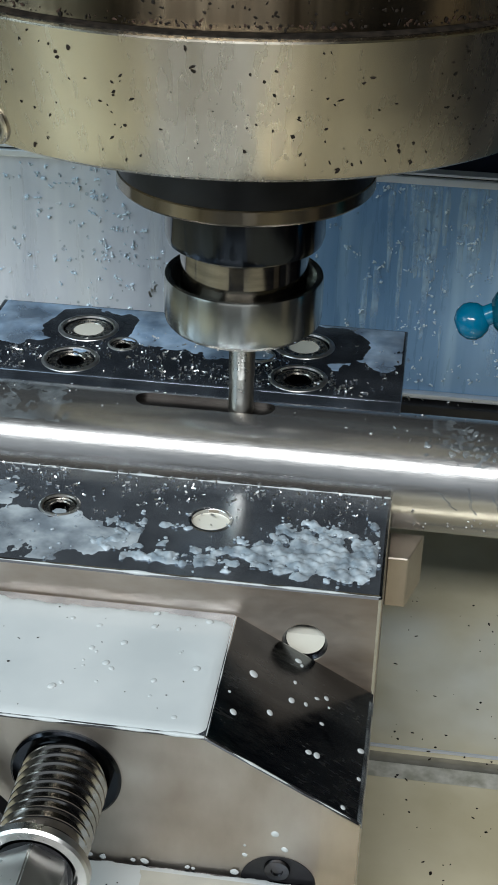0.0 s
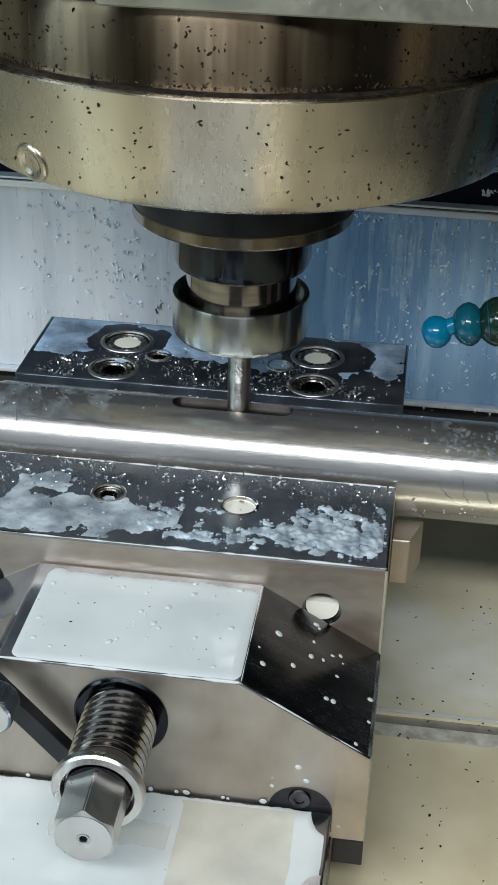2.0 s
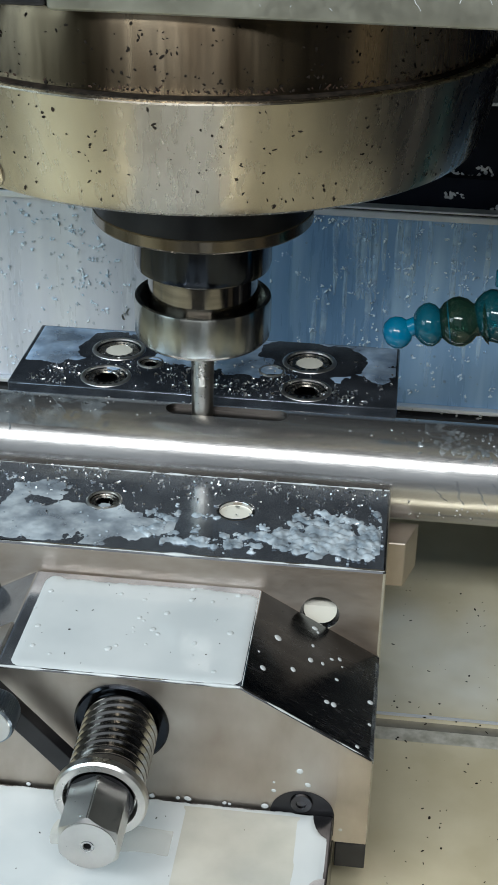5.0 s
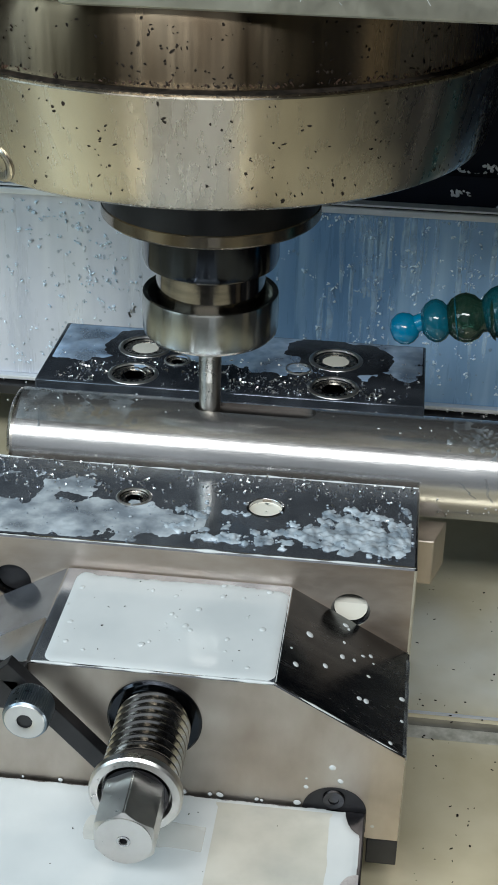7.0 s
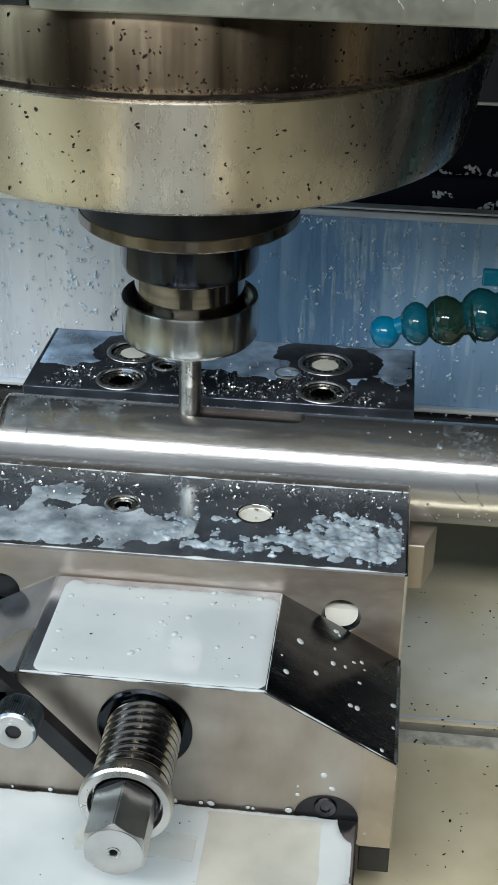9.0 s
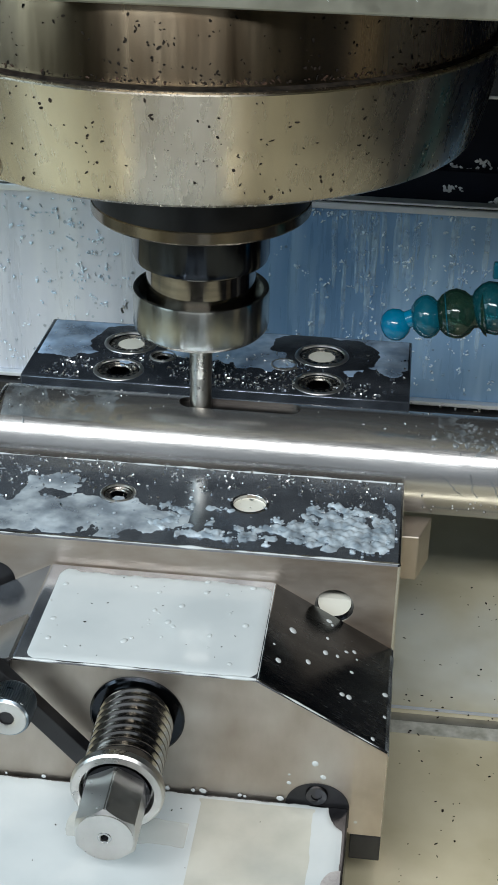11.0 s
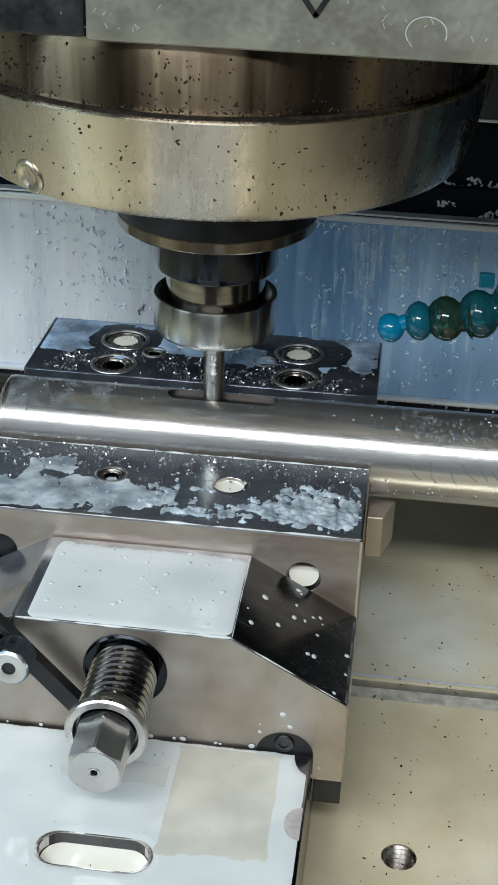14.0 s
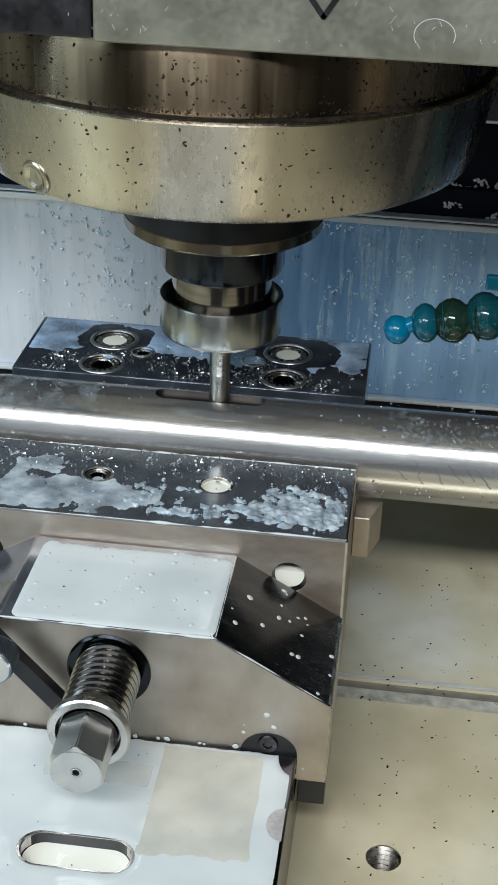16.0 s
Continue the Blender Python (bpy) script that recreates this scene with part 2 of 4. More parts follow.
def part(name, bm, mat, parent=None, label="", angle=22, kind=""):
    """Links a bmesh, built in centimetres in the world, as one mesh under its thing."""
    bmesh.ops.recalc_face_normals(bm, faces=bm.faces)
    me = bpy.data.meshes.new(name)
    off = place(parent) if parent else Vector()
    for v in bm.verts:
        v.co = v.co * CM - off
    bm.to_mesh(me)
    bm.free()
    for one in mat if isinstance(mat, list) else [mat]:
        me.materials.append(one)
    smooth(me, angle)
    ob = new(name, me)
    if parent:
        ob.parent = parent
    return tagged(ob, label, kind=kind)


def retone_faces(ob, mat, test):
    """Gives the faces whose normals pass the test a material of their own."""
    ob.data.materials.append(mat)
    for f in ob.data.polygons:
        if test(f):
            f.material_index = len(ob.data.materials) - 1
    return ob


def join(*bms):
    out = bmesh.new()
    for b in bms:
        me = bpy.data.meshes.new("tmp")
        b.to_mesh(me)
        b.free()
        out.from_mesh(me)
        bpy.data.meshes.remove(me)
    return out


def box(x0, x1, y0, y1, z0, z1, bevel=0.03, seg=2):
    bm = bmesh.new()
    bmesh.ops.create_cube(bm, size=1)
    for v in bm.verts:
        v.co = Vector(((x0 + x1) / 2 + v.co.x * (x1 - x0), (y0 + y1) / 2 + v.co.y * (y1 - y0), (z0 + z1) / 2 + v.co.z * (z1 - z0)))
    if bevel:
        bmesh.ops.bevel(bm, geom=bm.edges[:], offset=bevel, segments=seg, affect="EDGES", profile=0.5)
    return bm


def prism(poly, y0, y1, bevel=0.03):
    """A polygon in x and z, drawn out along y."""
    bm = bmesh.new()
    a = [bm.verts.new((x, y0, z)) for x, z in poly]
    b = [bm.verts.new((x, y1, z)) for x, z in poly]
    bm.faces.new(a)
    bm.faces.new(b[::-1])
    for i in range(len(poly)):
        j = (i + 1) % len(poly)
        bm.faces.new((a[i], b[i], b[j], a[j]))
    bmesh.ops.recalc_face_normals(bm, faces=bm.faces)
    if bevel:
        bmesh.ops.bevel(bm, geom=bm.edges[:], offset=bevel, segments=2, affect="EDGES", profile=0.5)
    return bm


def lathe(profile, centre=(0, 0, 0), axis="z", segs=96):
    """Turns rows of radius and height about an axis; a radius of 0 closes an end."""
    bm = bmesh.new()
    rings = []
    for r, h in profile:
        ring = [bm.verts.new((r * math.cos(2 * math.pi * k / segs), r * math.sin(2 * math.pi * k / segs), h)) for k in range(segs)] if r > 0 else [bm.verts.new((0, 0, h))]
        rings.append(ring)
    for a, b in zip(rings, rings[1:]):
        for k in range(segs):
            j = (k + 1) % segs
            if len(a) == 1 and len(b) == 1:
                continue
            if len(a) == 1:
                bm.faces.new((a[0], b[k], b[j]))
            elif len(b) == 1:
                bm.faces.new((a[k], a[j], b[0]))
            else:
                bm.faces.new((a[k], a[j], b[j], b[k]))
    turn = {"z": Matrix(), "y": Matrix.Rotation(radians(90), 4, "X"), "x": Matrix.Rotation(radians(90), 4, "Y")}[axis]
    bmesh.ops.transform(bm, matrix=Matrix.Translation(centre) @ turn, verts=bm.verts)
    return bm


def cut(bm, *cutters):
    """The body less the cutters."""
    def temp(b):
        bmesh.ops.recalc_face_normals(b, faces=b.faces)
        me = bpy.data.meshes.new("tmp")
        b.to_mesh(me)
        b.free()
        return new("tmp", me)
    body = temp(bm)
    obs = [temp(c) for c in cutters]
    for o in obs:
        mod = body.modifiers.new("b", "BOOLEAN")
        mod.operation, mod.object, mod.solver = "DIFFERENCE", o, "EXACT"
    bpy.context.view_layer.update()
    me = bpy.data.meshes.new_from_object(body.evaluated_get(bpy.context.evaluated_depsgraph_get()))
    out = bmesh.new()
    out.from_mesh(me)
    for o in (body, *obs):
        old = o.data
        bpy.data.objects.remove(o)
        bpy.data.meshes.remove(old)
    bpy.data.meshes.remove(me)
    return out


def fbm(x, y, s, z=0.0):
    return noise.fractal((x * s, y * s, z), 0.9, 2.0, 4)


def film(x0, x1, y0, y1, z, depth, mask, step=0.07, lumps=0.0):
    """A pool on a level face: as deep as the mask (over 0) lets it be, with a rounded rim."""
    bm = bmesh.new()
    nx, ny = int((x1 - x0) / step), int((y1 - y0) / step)
    m = np.array([[mask(x0 + i * step, y0 + j * step) for j in range(ny + 1)] for i in range(nx + 1)])
    gx, gy = np.gradient(m, step)
    verts = {}

    def vert(i, j):
        if (i, j) not in verts:
            x, y, v = x0 + i * step, y0 + j * step, m[i, j]
            if v <= 0:
                g = gx[i, j] ** 2 + gy[i, j] ** 2 + 1e-6
                k = min(-v / g, step / math.sqrt(g))
                x, y = x + gx[i, j] * k, y + gy[i, j] * k
            up = depth * min(1.0, v * 4.0) ** 0.5 if v > 0 else 0.0
            if lumps and v > 0:
                near = noise.voronoi((x * 4.5, y * 4.5, 0.0))[0][0]
                up *= 1.0 + lumps * (0.45 - near)
            verts[i, j] = bm.verts.new((x, y, z - 0.004 + up))
        return verts[i, j]

    for i in range(nx):
        for j in range(ny):
            if (m[i : i + 2, j : j + 2] > 0).any():
                bm.faces.new((vert(i, j), vert(i + 1, j), vert(i + 1, j + 1), vert(i, j + 1)))
    return bm


def scatter(points, rng, sizes, flat=0.5, shape="ico"):
    """Small uneven grains: one joined mesh."""
    bm = bmesh.new()
    for p, normal in points:
        s = rng.uniform(*sizes)
        m = Matrix.Translation(p) @ Vector(normal).to_track_quat("Z", "Y").to_matrix().to_4x4() @ Matrix.Rotation(rng.uniform(0, 6.28), 4, "Z")
        if shape == "ico":
            made = bmesh.ops.create_icosphere(bm, subdivisions=1, radius=1)["verts"]
            k = (s * rng.uniform(0.5, 1.6), s * rng.uniform(0.4, 0.9), s * flat)
            for v in made:
                v.co = m @ Vector((v.co.x * k[0] * rng.uniform(0.6, 1.2), v.co.y * k[1] * rng.uniform(0.6, 1.2), v.co.z * k[2] * rng.uniform(0.7, 1.3) + k[2] * 0.5))
        elif shape == "drop":
            made = bmesh.ops.create_icosphere(bm, subdivisions=2, radius=1)["verts"]
            k = (s * rng.uniform(0.8, 1.2), s * rng.uniform(0.8, 1.2), s * flat)
            for v in made:
                v.co = m @ Vector((v.co.x * k[0], v.co.y * k[1], v.co.z * k[2]))
        else:
            tilt = Matrix.Rotation(rng.uniform(-1.2, 1.2), 4, "X") @ Matrix.Rotation(rng.uniform(-0.8, 0.8), 4, "Y")
            a, n = s * rng.uniform(0.8, 1.5), 4
            curl = rng.uniform(0.8, 2.6)
            rows = []
            for k in range(n + 1):
                u = curl * (k / n - 0.5)
                for side in (-1, 1):
                    for up in (0, 1):
                        r = a * (1.0 - 0.12 * up) / curl * 1.6
                        rows.append(bm.verts.new(m @ (Matrix.Translation((0, 0, s * 0.25)) @ tilt @ Vector((r * math.sin(u), side * s * 0.28, r * (1 - math.cos(u)))))))
            for k in range(n):
                q = rows[4 * k : 4 * k + 8]
                for f in ((0, 2, 6, 4), (1, 5, 7, 3), (0, 4, 5, 1), (2, 3, 7, 6)):
                    bm.faces.new([q[i] for i in f])
            bm.faces.new([rows[i] for i in (0, 1, 3, 2)])
            bm.faces.new([rows[i] for i in (-4, -2, -1, -3)])
    return bm


def stuff(name, bm, mat, label, category, base=(0, 0, 0), angle=60):
    ob = part(name, bm, mat, None, label, angle, "stuff")
    return tagged(ob, category=category)


MOVERS = []  # what rides on the machine table

# ---- cabin ----
def cabin():
    def wall(name, b, mat, label):
        tagged(part(name, b, mat), label, "wall", kind="structure")
    # the cabin shell is unseen; it blocks outside light and tones the reflections
    wall("wall_left", box(-74, -70, -120, 40, -30, 80, 0), CABIN_LIGHT, "unseen pale green cabin side, toned for the ring's reflections")
    wall("wall_right", box(66, 70, -120, 40, -30, 80, 0), CABIN_DARK, "unseen dark cabin side, toned for the ring's reflections")
    # two unseen panels added to shape the bands mirrored in the ring
    wall("mirror_panel_left", box(-69.9, -66, -38, -16, -30, 80, 0.5), CABIN_DARK, "unseen dark panel added for a band mirrored in the ring")
    wall("mirror_panel_right", box(62, 65.9, -34, -20, -30, 80, 0.5), CABIN_WARM, "unseen warm brown panel added for a stripe mirrored in the ring")
    tagged(part("ceiling", box(-74, 70, -120, 40, 80.4, 84, 0), CABIN_DARK), "unseen dark roof closing off light above the spindle", "ceiling", kind="structure")
    tagged(part("floor", box(-74, 70, -120, 40, -34, -30.4, 0), CABIN_DARK), "dark chip pan under the table", "floor", kind="structure")
    # unseen front panels; the gap between them gives the ring a bright stripe
    wall("wall_front", box(-70, 8, -124, -120.4, -30, 8, 0), CABIN_WARM, "unseen warm grey front panel, mirrored in the ring")
    wall("wall_front_right", box(34, 66, -124, -120.4, -30, 80, 0), CABIN_DARK, "unseen dark front panel beside a gap that mirrors bright")
    wall("wall_back", box(-70, 66, 36, 40, -30, 80, 0), NAVY, "dark blue rear wall of the cabin")


cabin()

# ---- rear cover behind the table ----
def rear_cover():
    t = thing("wall_cover", (0, 14, -4.1), "blue-grey sheet metal cover streaked with coolant", "cover", kind="structure")
    part("blue_sheet", box(-6.0, 13, 14, 14.3, -4.0, 3.8, 0.02), SHEET, t, "blue-grey panel")
    part("grey_sheet", box(-45, -6.01, 14.003, 14.3, -4.0, 3.8, 0.02), SHEET_GREY, t, "grey panel, paler than the blue one")
    part("top_fold", box(-45, 13, 13.75, 14.3, 3.804, 4.07, 0.05), SHEET_EDGE, t, "pale folded top edge")
    part("fold_gap", box(-45, 13, 13.85, 14.3, 4.074, 4.13, 0), BLACK, t, "dark gap in the fold")
    part("upper_fold", box(-45, 13, 13.78, 14.3, 4.134, 4.22, 0.02), SHEET_EDGE, t, "thin pale upper fold")
    part("bottom_lip", box(-45, 13, 13.7, 14.2, -4.2, -4.004, 0.05), SHEET_EDGE, t, "pale folded bottom lip")
    # black bar added where only a shaded gap lies under the lip
    part("under_gap_bar", box(-45, 13, 13.4, 14.0, -4.75, -4.3, 0.06), BLACK, t, "black bar standing for the dark gap below the cover")
    b = thing("wall_band", (0, 15, 4), "black rubber band above the sheet cover", "panel", kind="structure")
    part("lower_band", box(-45, 13, 14.6, 15.2, 3.9, 5.3, 0.05), NAVY, b)
    part("upper_band", box(-45, 13, 15.0, 15.6, 5.3, 7.95, 0.05), NAVY, b)
    part("upper_sheet", box(-45, 13, 14.9, 15.5, 7.96, 34, 0.04), SLATE, b, "dark slate sheet above the band")
    part("upper_seam", box(-45, 13, 14.86, 15.0, 8.0, 8.12, 0.02), SHEET_EDGE, b)
    rng = random.Random(3)
    pts = []
    for k in range(110):
        x = rng.uniform(1.5, 14) if k % 3 else rng.uniform(-20, 14)
        pts.append(((x, 14.98, 5.33 + rng.gauss(0, 0.06)), (0, -1, 0)))
    for cx, cz in ((3.0, 5.5), (4.35, 5.55), (3.2, 4.6), (3.5, 4.62), (5.0, 4.3), (5.3, 4.35), (6.6, 5.5)):
        for k in range(9):
            pts.append(((cx + rng.gauss(0, 0.16), 14.58 if cz < 5.2 else 14.98, cz + rng.gauss(0, 0.08)), (0, -1, 0)))
    stuff("paint_flakes", scatter(pts, rng, (0.05, 0.13), 0.25), WHITE_PAINT, "white paint flakes along the black band", "flakes")


rear_cover()
# ---- spindle head ----
AX, AY, DH = -4.34, 1.9, -0.16


def spindle_head():
    b = thing("spindle_housing", (2, -2, 15.2), "brushed aluminium spindle housing block with scratches", "machine housing")
    part("block", box(-6.62, 14, -6.45, 12, 15.18, 24, 0.12, 3), ALUMINIUM, b)
    part("side_block", box(-22, -6.66, -6.35, 12, 15.24, 24, 0.1), BLACK, b, "black side casting")
    for pts in (((-1.2, 16.6), (-0.85, 16.14)), ((-0.85, 16.14), (-0.56, 16.6))):
        (xa, za), (xb, zb) = pts
        d = Vector((xb - xa, 0, zb - za))
        mark = box(-0.07, 0.07, -0.012, 0.012, -0.04, d.length + 0.04, 0)
        bmesh.ops.transform(mark, matrix=Matrix.Translation((xa, -6.454, za)) @ Matrix.Rotation(math.atan2(d.x, d.z), 4, "Y"), verts=mark.verts)
        part("black_mark", mark, BLACK, b, "black arrow mark")
    rs = random.Random(4)
    scratch = bmesh.new()
    for k in range(90):
        one = box(-0.005, 0.005, -0.002, 0.002, 0, rs.uniform(0.015, 0.16), 0)
        bmesh.ops.transform(one, matrix=Matrix.Translation((rs.uniform(-7.4, 6), -6.451, rs.uniform(15.4, 17.6))) @ Matrix.Rotation(rs.uniform(-0.9, 0.9), 4, "Y"), verts=one.verts)
        scratch = join(scratch, one)
    ring = [(1.87 + 0.5 * math.cos(a), 15.86 + 0.4 * math.sin(a)) for a in [radians(-20 + 10 * k) for k in range(24)]]
    for (xa, za), (xb, zb) in zip(ring, ring[1:]):
        one = box(-0.008, 0.008, -0.002, 0.002, 0, math.hypot(xb - xa, zb - za), 0)
        bmesh.ops.transform(one, matrix=Matrix.Translation((xa, -6.452, za)) @ Matrix.Rotation(math.atan2(xb - xa, zb - za), 4, "Y"), verts=one.verts)
        scratch = join(scratch, one)
    part("scratches", scratch, SHEET_EDGE, b, "pale scratches", kind="stuff")
    s = thing("spindle_nose", (AX, AY, 10.2), "large oily steel spindle nose ring with black grit", "spindle")
    part("lower_ring", lathe([(3.4, 10.8), (3.5, 10.44), (7.0, 10.43), (7.42, 10.48), (7.66, 10.61), (7.78, 10.82), (8.12, 12.1), (8.43, 13.42), (8.40, 13.455), (8.2, 13.465), (3.4, 13.465)], (AX, AY, DH), segs=128), RING, s)
    part("seam", lathe([(7.9, 13.45), (8.2, 13.47), (8.2, 13.50), (7.9, 13.56)], (AX, AY, DH), segs=128), GRIT, s, "dark dirty seam")
    part("upper_ring", lathe([(3.4, 13.505), (8.02, 13.505), (8.05, 13.54), (8.06, 15.0), (8.0, 15.3), (3.4, 15.3)], (AX, AY, DH), segs=128), RING_UP, s, "steel upper ring with mirrored bands put into its brownish tone")
    part("drive_face", lathe([(0, 10.7), (3.1, 10.7), (3.1, 10.25), (3.4, 10.25), (3.45, 10.6)], (AX, AY, DH)), BLACK_STEEL, s, "dark spindle face")
    a = radians(236)
    out = Vector((math.cos(a), math.sin(a), -0.25)).normalized()
    port = join(lathe([(0.34, 0.02), (0.40, 0.035), (0.47, 0.035), (0.52, 0.0), (0.52, -0.2)], segs=48))
    m = Matrix.Translation((AX + 7.88 * math.cos(a), AY + 7.88 * math.sin(a), 11.1 + DH)) @ out.to_track_quat("Z", "Y").to_matrix().to_4x4()
    bmesh.ops.transform(port, matrix=m, verts=port.verts)
    pt = part("coolant_port", port, RING, s, "bright rim of a coolant port")
    plug = lathe([(0, -0.02), (0.25, -0.02), (0.36, 0.035)], segs=32)
    bmesh.ops.transform(plug, matrix=m, verts=plug.verts)
    part("port_bore", plug, RING, pt)
    h = thing("tool_holder", (AX, AY, 4), "bright steel collet chuck tool holder with nut", "tool holder")
    part("taper_neck", lathe([(0, 10.69), (3.05, 10.69), (3.1, 9.3), (3.2, 8.7), (3.22, 8.3), (0, 8.3)], (AX, AY, DH)), BLACK, h, "black neck above the flange")
    part("flange", lathe([(0, 8.32), (3.18, 8.32), (3.25, 8.26), (3.25, 7.96), (3.2, 7.9), (2.08, 7.86), (0, 7.86)], (AX, AY, DH), segs=128), FLANGE, h, "oily brownish flange")
    part("collar", lathe([(0, 7.87), (2.05, 7.87), (2.06, 6.6), (2.0, 6.4), (1.8, 6.28), (0, 6.26)], (AX, AY, DH)), COLLAR, h, "dark polished collar")
    part("neck", lathe([(0, 6.3), (1.66, 6.3), (1.66, 5.1), (0, 5.1)], (AX, AY, DH)), NECK, h)
    n = part("collet_nut", lathe([(0.6, 4.02), (1.72, 4.0), (1.95, 4.08), (2.05, 4.2), (2.08, 4.34), (2.08, 5.36), (2.06, 5.42), (2.0, 5.44), (1.9, 5.4), (1.84, 5.3), (1.72, 5.0), (0.6, 5.0)], (AX, AY, DH), segs=128), HOLDER, h, "shiny smooth collet nut")
    part("collet", lathe([(0.36, 3.96), (0.95, 3.96), (1.05, 4.03), (0.36, 4.03)], (AX, AY, DH), segs=64), BLACK_STEEL, n)
    e = thing("end_mill", (AX, AY, 1.3), "grey carbide end mill in the collet chuck", "cutter")
    part("shank", lathe([(0, 4.6), (0.355, 4.6), (0.355, 2.5), (0.345, 2.44), (0, 2.44)], (AX, AY, DH), segs=48), CARBIDE, e)
    part("cutting_end", lathe([(0, 1.31), (0.31, 1.31), (0.345, 1.34), (0.345, 2.44), (0, 2.44)], (AX, AY, DH), segs=48), CARBIDE, e, "cutting end blurred by its spin")
    rng = random.Random(11)
    pts, rust = [], []
    while len(pts) < 760:
        a, row = radians(rng.uniform(190, 350)), rng.random()
        if row < 0.48:
            z, r = rng.uniform(13.62, 15.1), 8.06
        elif row < 0.62:
            z, r = 13.58 + abs(rng.gauss(0, 0.06)), 8.06
        else:
            z = rng.uniform(10.8, 13.35)
            r = 7.79 + (z - 10.8) * 0.247
        n3 = (math.cos(a), math.sin(a), 0)
        if fbm(a * 8, z, 0.6, 61.37) + 0.5 * fbm(a * 8, z, 2.5, 62.41) < rng.uniform(-0.5, 0.25) and not 0.48 < row < 0.56:
            continue
        pts.append(((AX + r * n3[0], AY + r * n3[1], z + DH), n3))
        if row < 0.62 and rng.random() < 0.45:
            a2 = a + rng.gauss(0, 0.02)
            n3, z = (math.cos(a2), math.sin(a2), 0), 13.60 + abs(rng.gauss(0, 0.05))
            rust.append(((AX + 8.06 * n3[0], AY + 8.06 * n3[1], z + DH), n3))
    stuff("rust_specks", scatter(rust, rng, (0.02, 0.05), 0.1), RUST, "brown rust dirt along the ring seam", "rust")
    stuff("grit_specks", scatter(pts, rng, (0.016, 0.056), 0.22), GRIT, "black grit specks stuck on the spindle ring", "grit")


spindle_head()


def coolant_hose():
    t = thing("coolant_hose", (4, 1, 6), "blue and teal segmented plastic coolant hose", "hose")
    spine = [(1.2, 0.96, 4.62), (2.05, 0.96, 5.06), (3.1, 0.96, 5.25), (4.15, 0.96, 5.45), (5.2, 0.96, 5.85), (6.2, 1.0, 6.4), (7.3, 1.1, 6.9), (8.5, 1.2, 7.2), (9.8, 1.4, 7.4), (11.2, 1.5, 7.5)]
    def along(a, b, profile, name, mat, label=""):
        a, b = Vector(a), Vector(b)
        bm = lathe([(r * 0.81, h * (b - a).length) for r, h in profile], segs=40)
        bmesh.ops.transform(bm, matrix=Matrix.Translation(a) @ (b - a).to_track_quat("Z", "Y").to_matrix().to_4x4(), verts=bm.verts)
        return part(name, bm, mat, t, label, 50)
    p = [Vector(q) for q in spine]
    along(p[0] + (p[1] - p[0]) * 0.1, p[0] + (p[1] - p[0]) * 0.85, [(0, -0.1), (0.3, -0.06), (0.5, 0.12), (0.6, 0.4), (0.58, 0.62), (0.46, 0.88), (0.32, 1.0), (0.32, 1.6), (0, 1.6)], "nozzle_tip", BLUE, "bright blue nozzle tip")
    ball = [(0, -0.32), (0.4, -0.3), (0.62, -0.12), (0.74, 0.1), (0.76, 0.3), (0.66, 0.52), (0.5, 0.66), (0.5, 0.8), (0.72, 0.9), (0.8, 0.98), (0, 1.0)]
    mats = [AQUA, GREEN, TEAL, TEAL, TEAL, TEAL, TEAL, TEAL]
    for k in range(1, len(p) - 1):
        g = 1.05 if k == 1 else 1.2 if k == 2 else 1.3
        along(p[k] if k > 1 else p[1] + (p[2] - p[1]) * 0.25, p[k + 1], [(r * g, h) for r, h in ball], "segment", mats[k - 1], "translucent hose segment")
    part("clip_tab", box(4.24, 4.72, 0.63, 0.88, 6.55, 7.04, 0.06), AQUA, t, "pale clip tab")


coolant_hose()

# ---- machine table ----
TZ = -9.04


def machine_table():
    t = thing("machine_table", (0, -4, TZ - 3), "olive-beige steel fixture table wet with coolant", "table")
    hole = lathe([(0, TZ - 2.2), (0.56, TZ - 2.2), (0.56, TZ + 0.3), (0, TZ + 0.3)], (1.96, -8.5, 0), segs=48)
    part("front_plate", cut(box(-45, 20, -34, -0.73, TZ - 2.6, TZ, 0.04), hole), TABLE_MAT, t)
    part("rear_plate", box(-45, 20, 0.63, 24, TZ - 2.6, TZ, 0.05), TABLE_MAT, t)
    part("groove_floor", box(-45, 20, -0.73, 0.63, TZ - 2.6, TZ - 0.28, 0), GROOVE, t, "dull groove between the plates")
    part("groove_lip", box(-45, 20, -0.72, -0.02, TZ - 0.279, TZ - 0.06, 0.05), TABLE_EDGE, t, "mottled pale strip")
    # pale strip added as the plate edge's highlight
    part("groove_edge", box(-45, 20, 0.58, 0.66, TZ - 0.08, TZ + 0.012, 0.015), SHEET_EDGE, t, "pale strip standing for the bright edge line of the groove")
    prof = [(0.56, TZ - 0.06)]
    for k in range(10):
        prof += [(0.48, TZ - 0.12 - 0.2 * k), (0.56, TZ - 0.22 - 0.2 * k)]
    part("thread", lathe([(0.56, TZ + 0.002), *prof], (1.96, -8.5, 0), segs=48), STEEL, t, "threaded bolt hole")
    MOVERS.append(t)
    rng = random.Random(5)
    pts = [((rng.uniform(0.5, 12), rng.uniform(-26, 9), TZ + 0.005), (0, 0, 1)) for k in range(620)]
    pts += [((rng.uniform(0.2, 10), rng.uniform(-0.68, -0.1), TZ - 0.08), (0, 0, 1)) for k in range(160)]
    MOVERS.append(stuff("table_grit", scatter(pts, rng, (0.016, 0.065), 0.2), GRIT, "dark grit and chips on the table", "grit"))


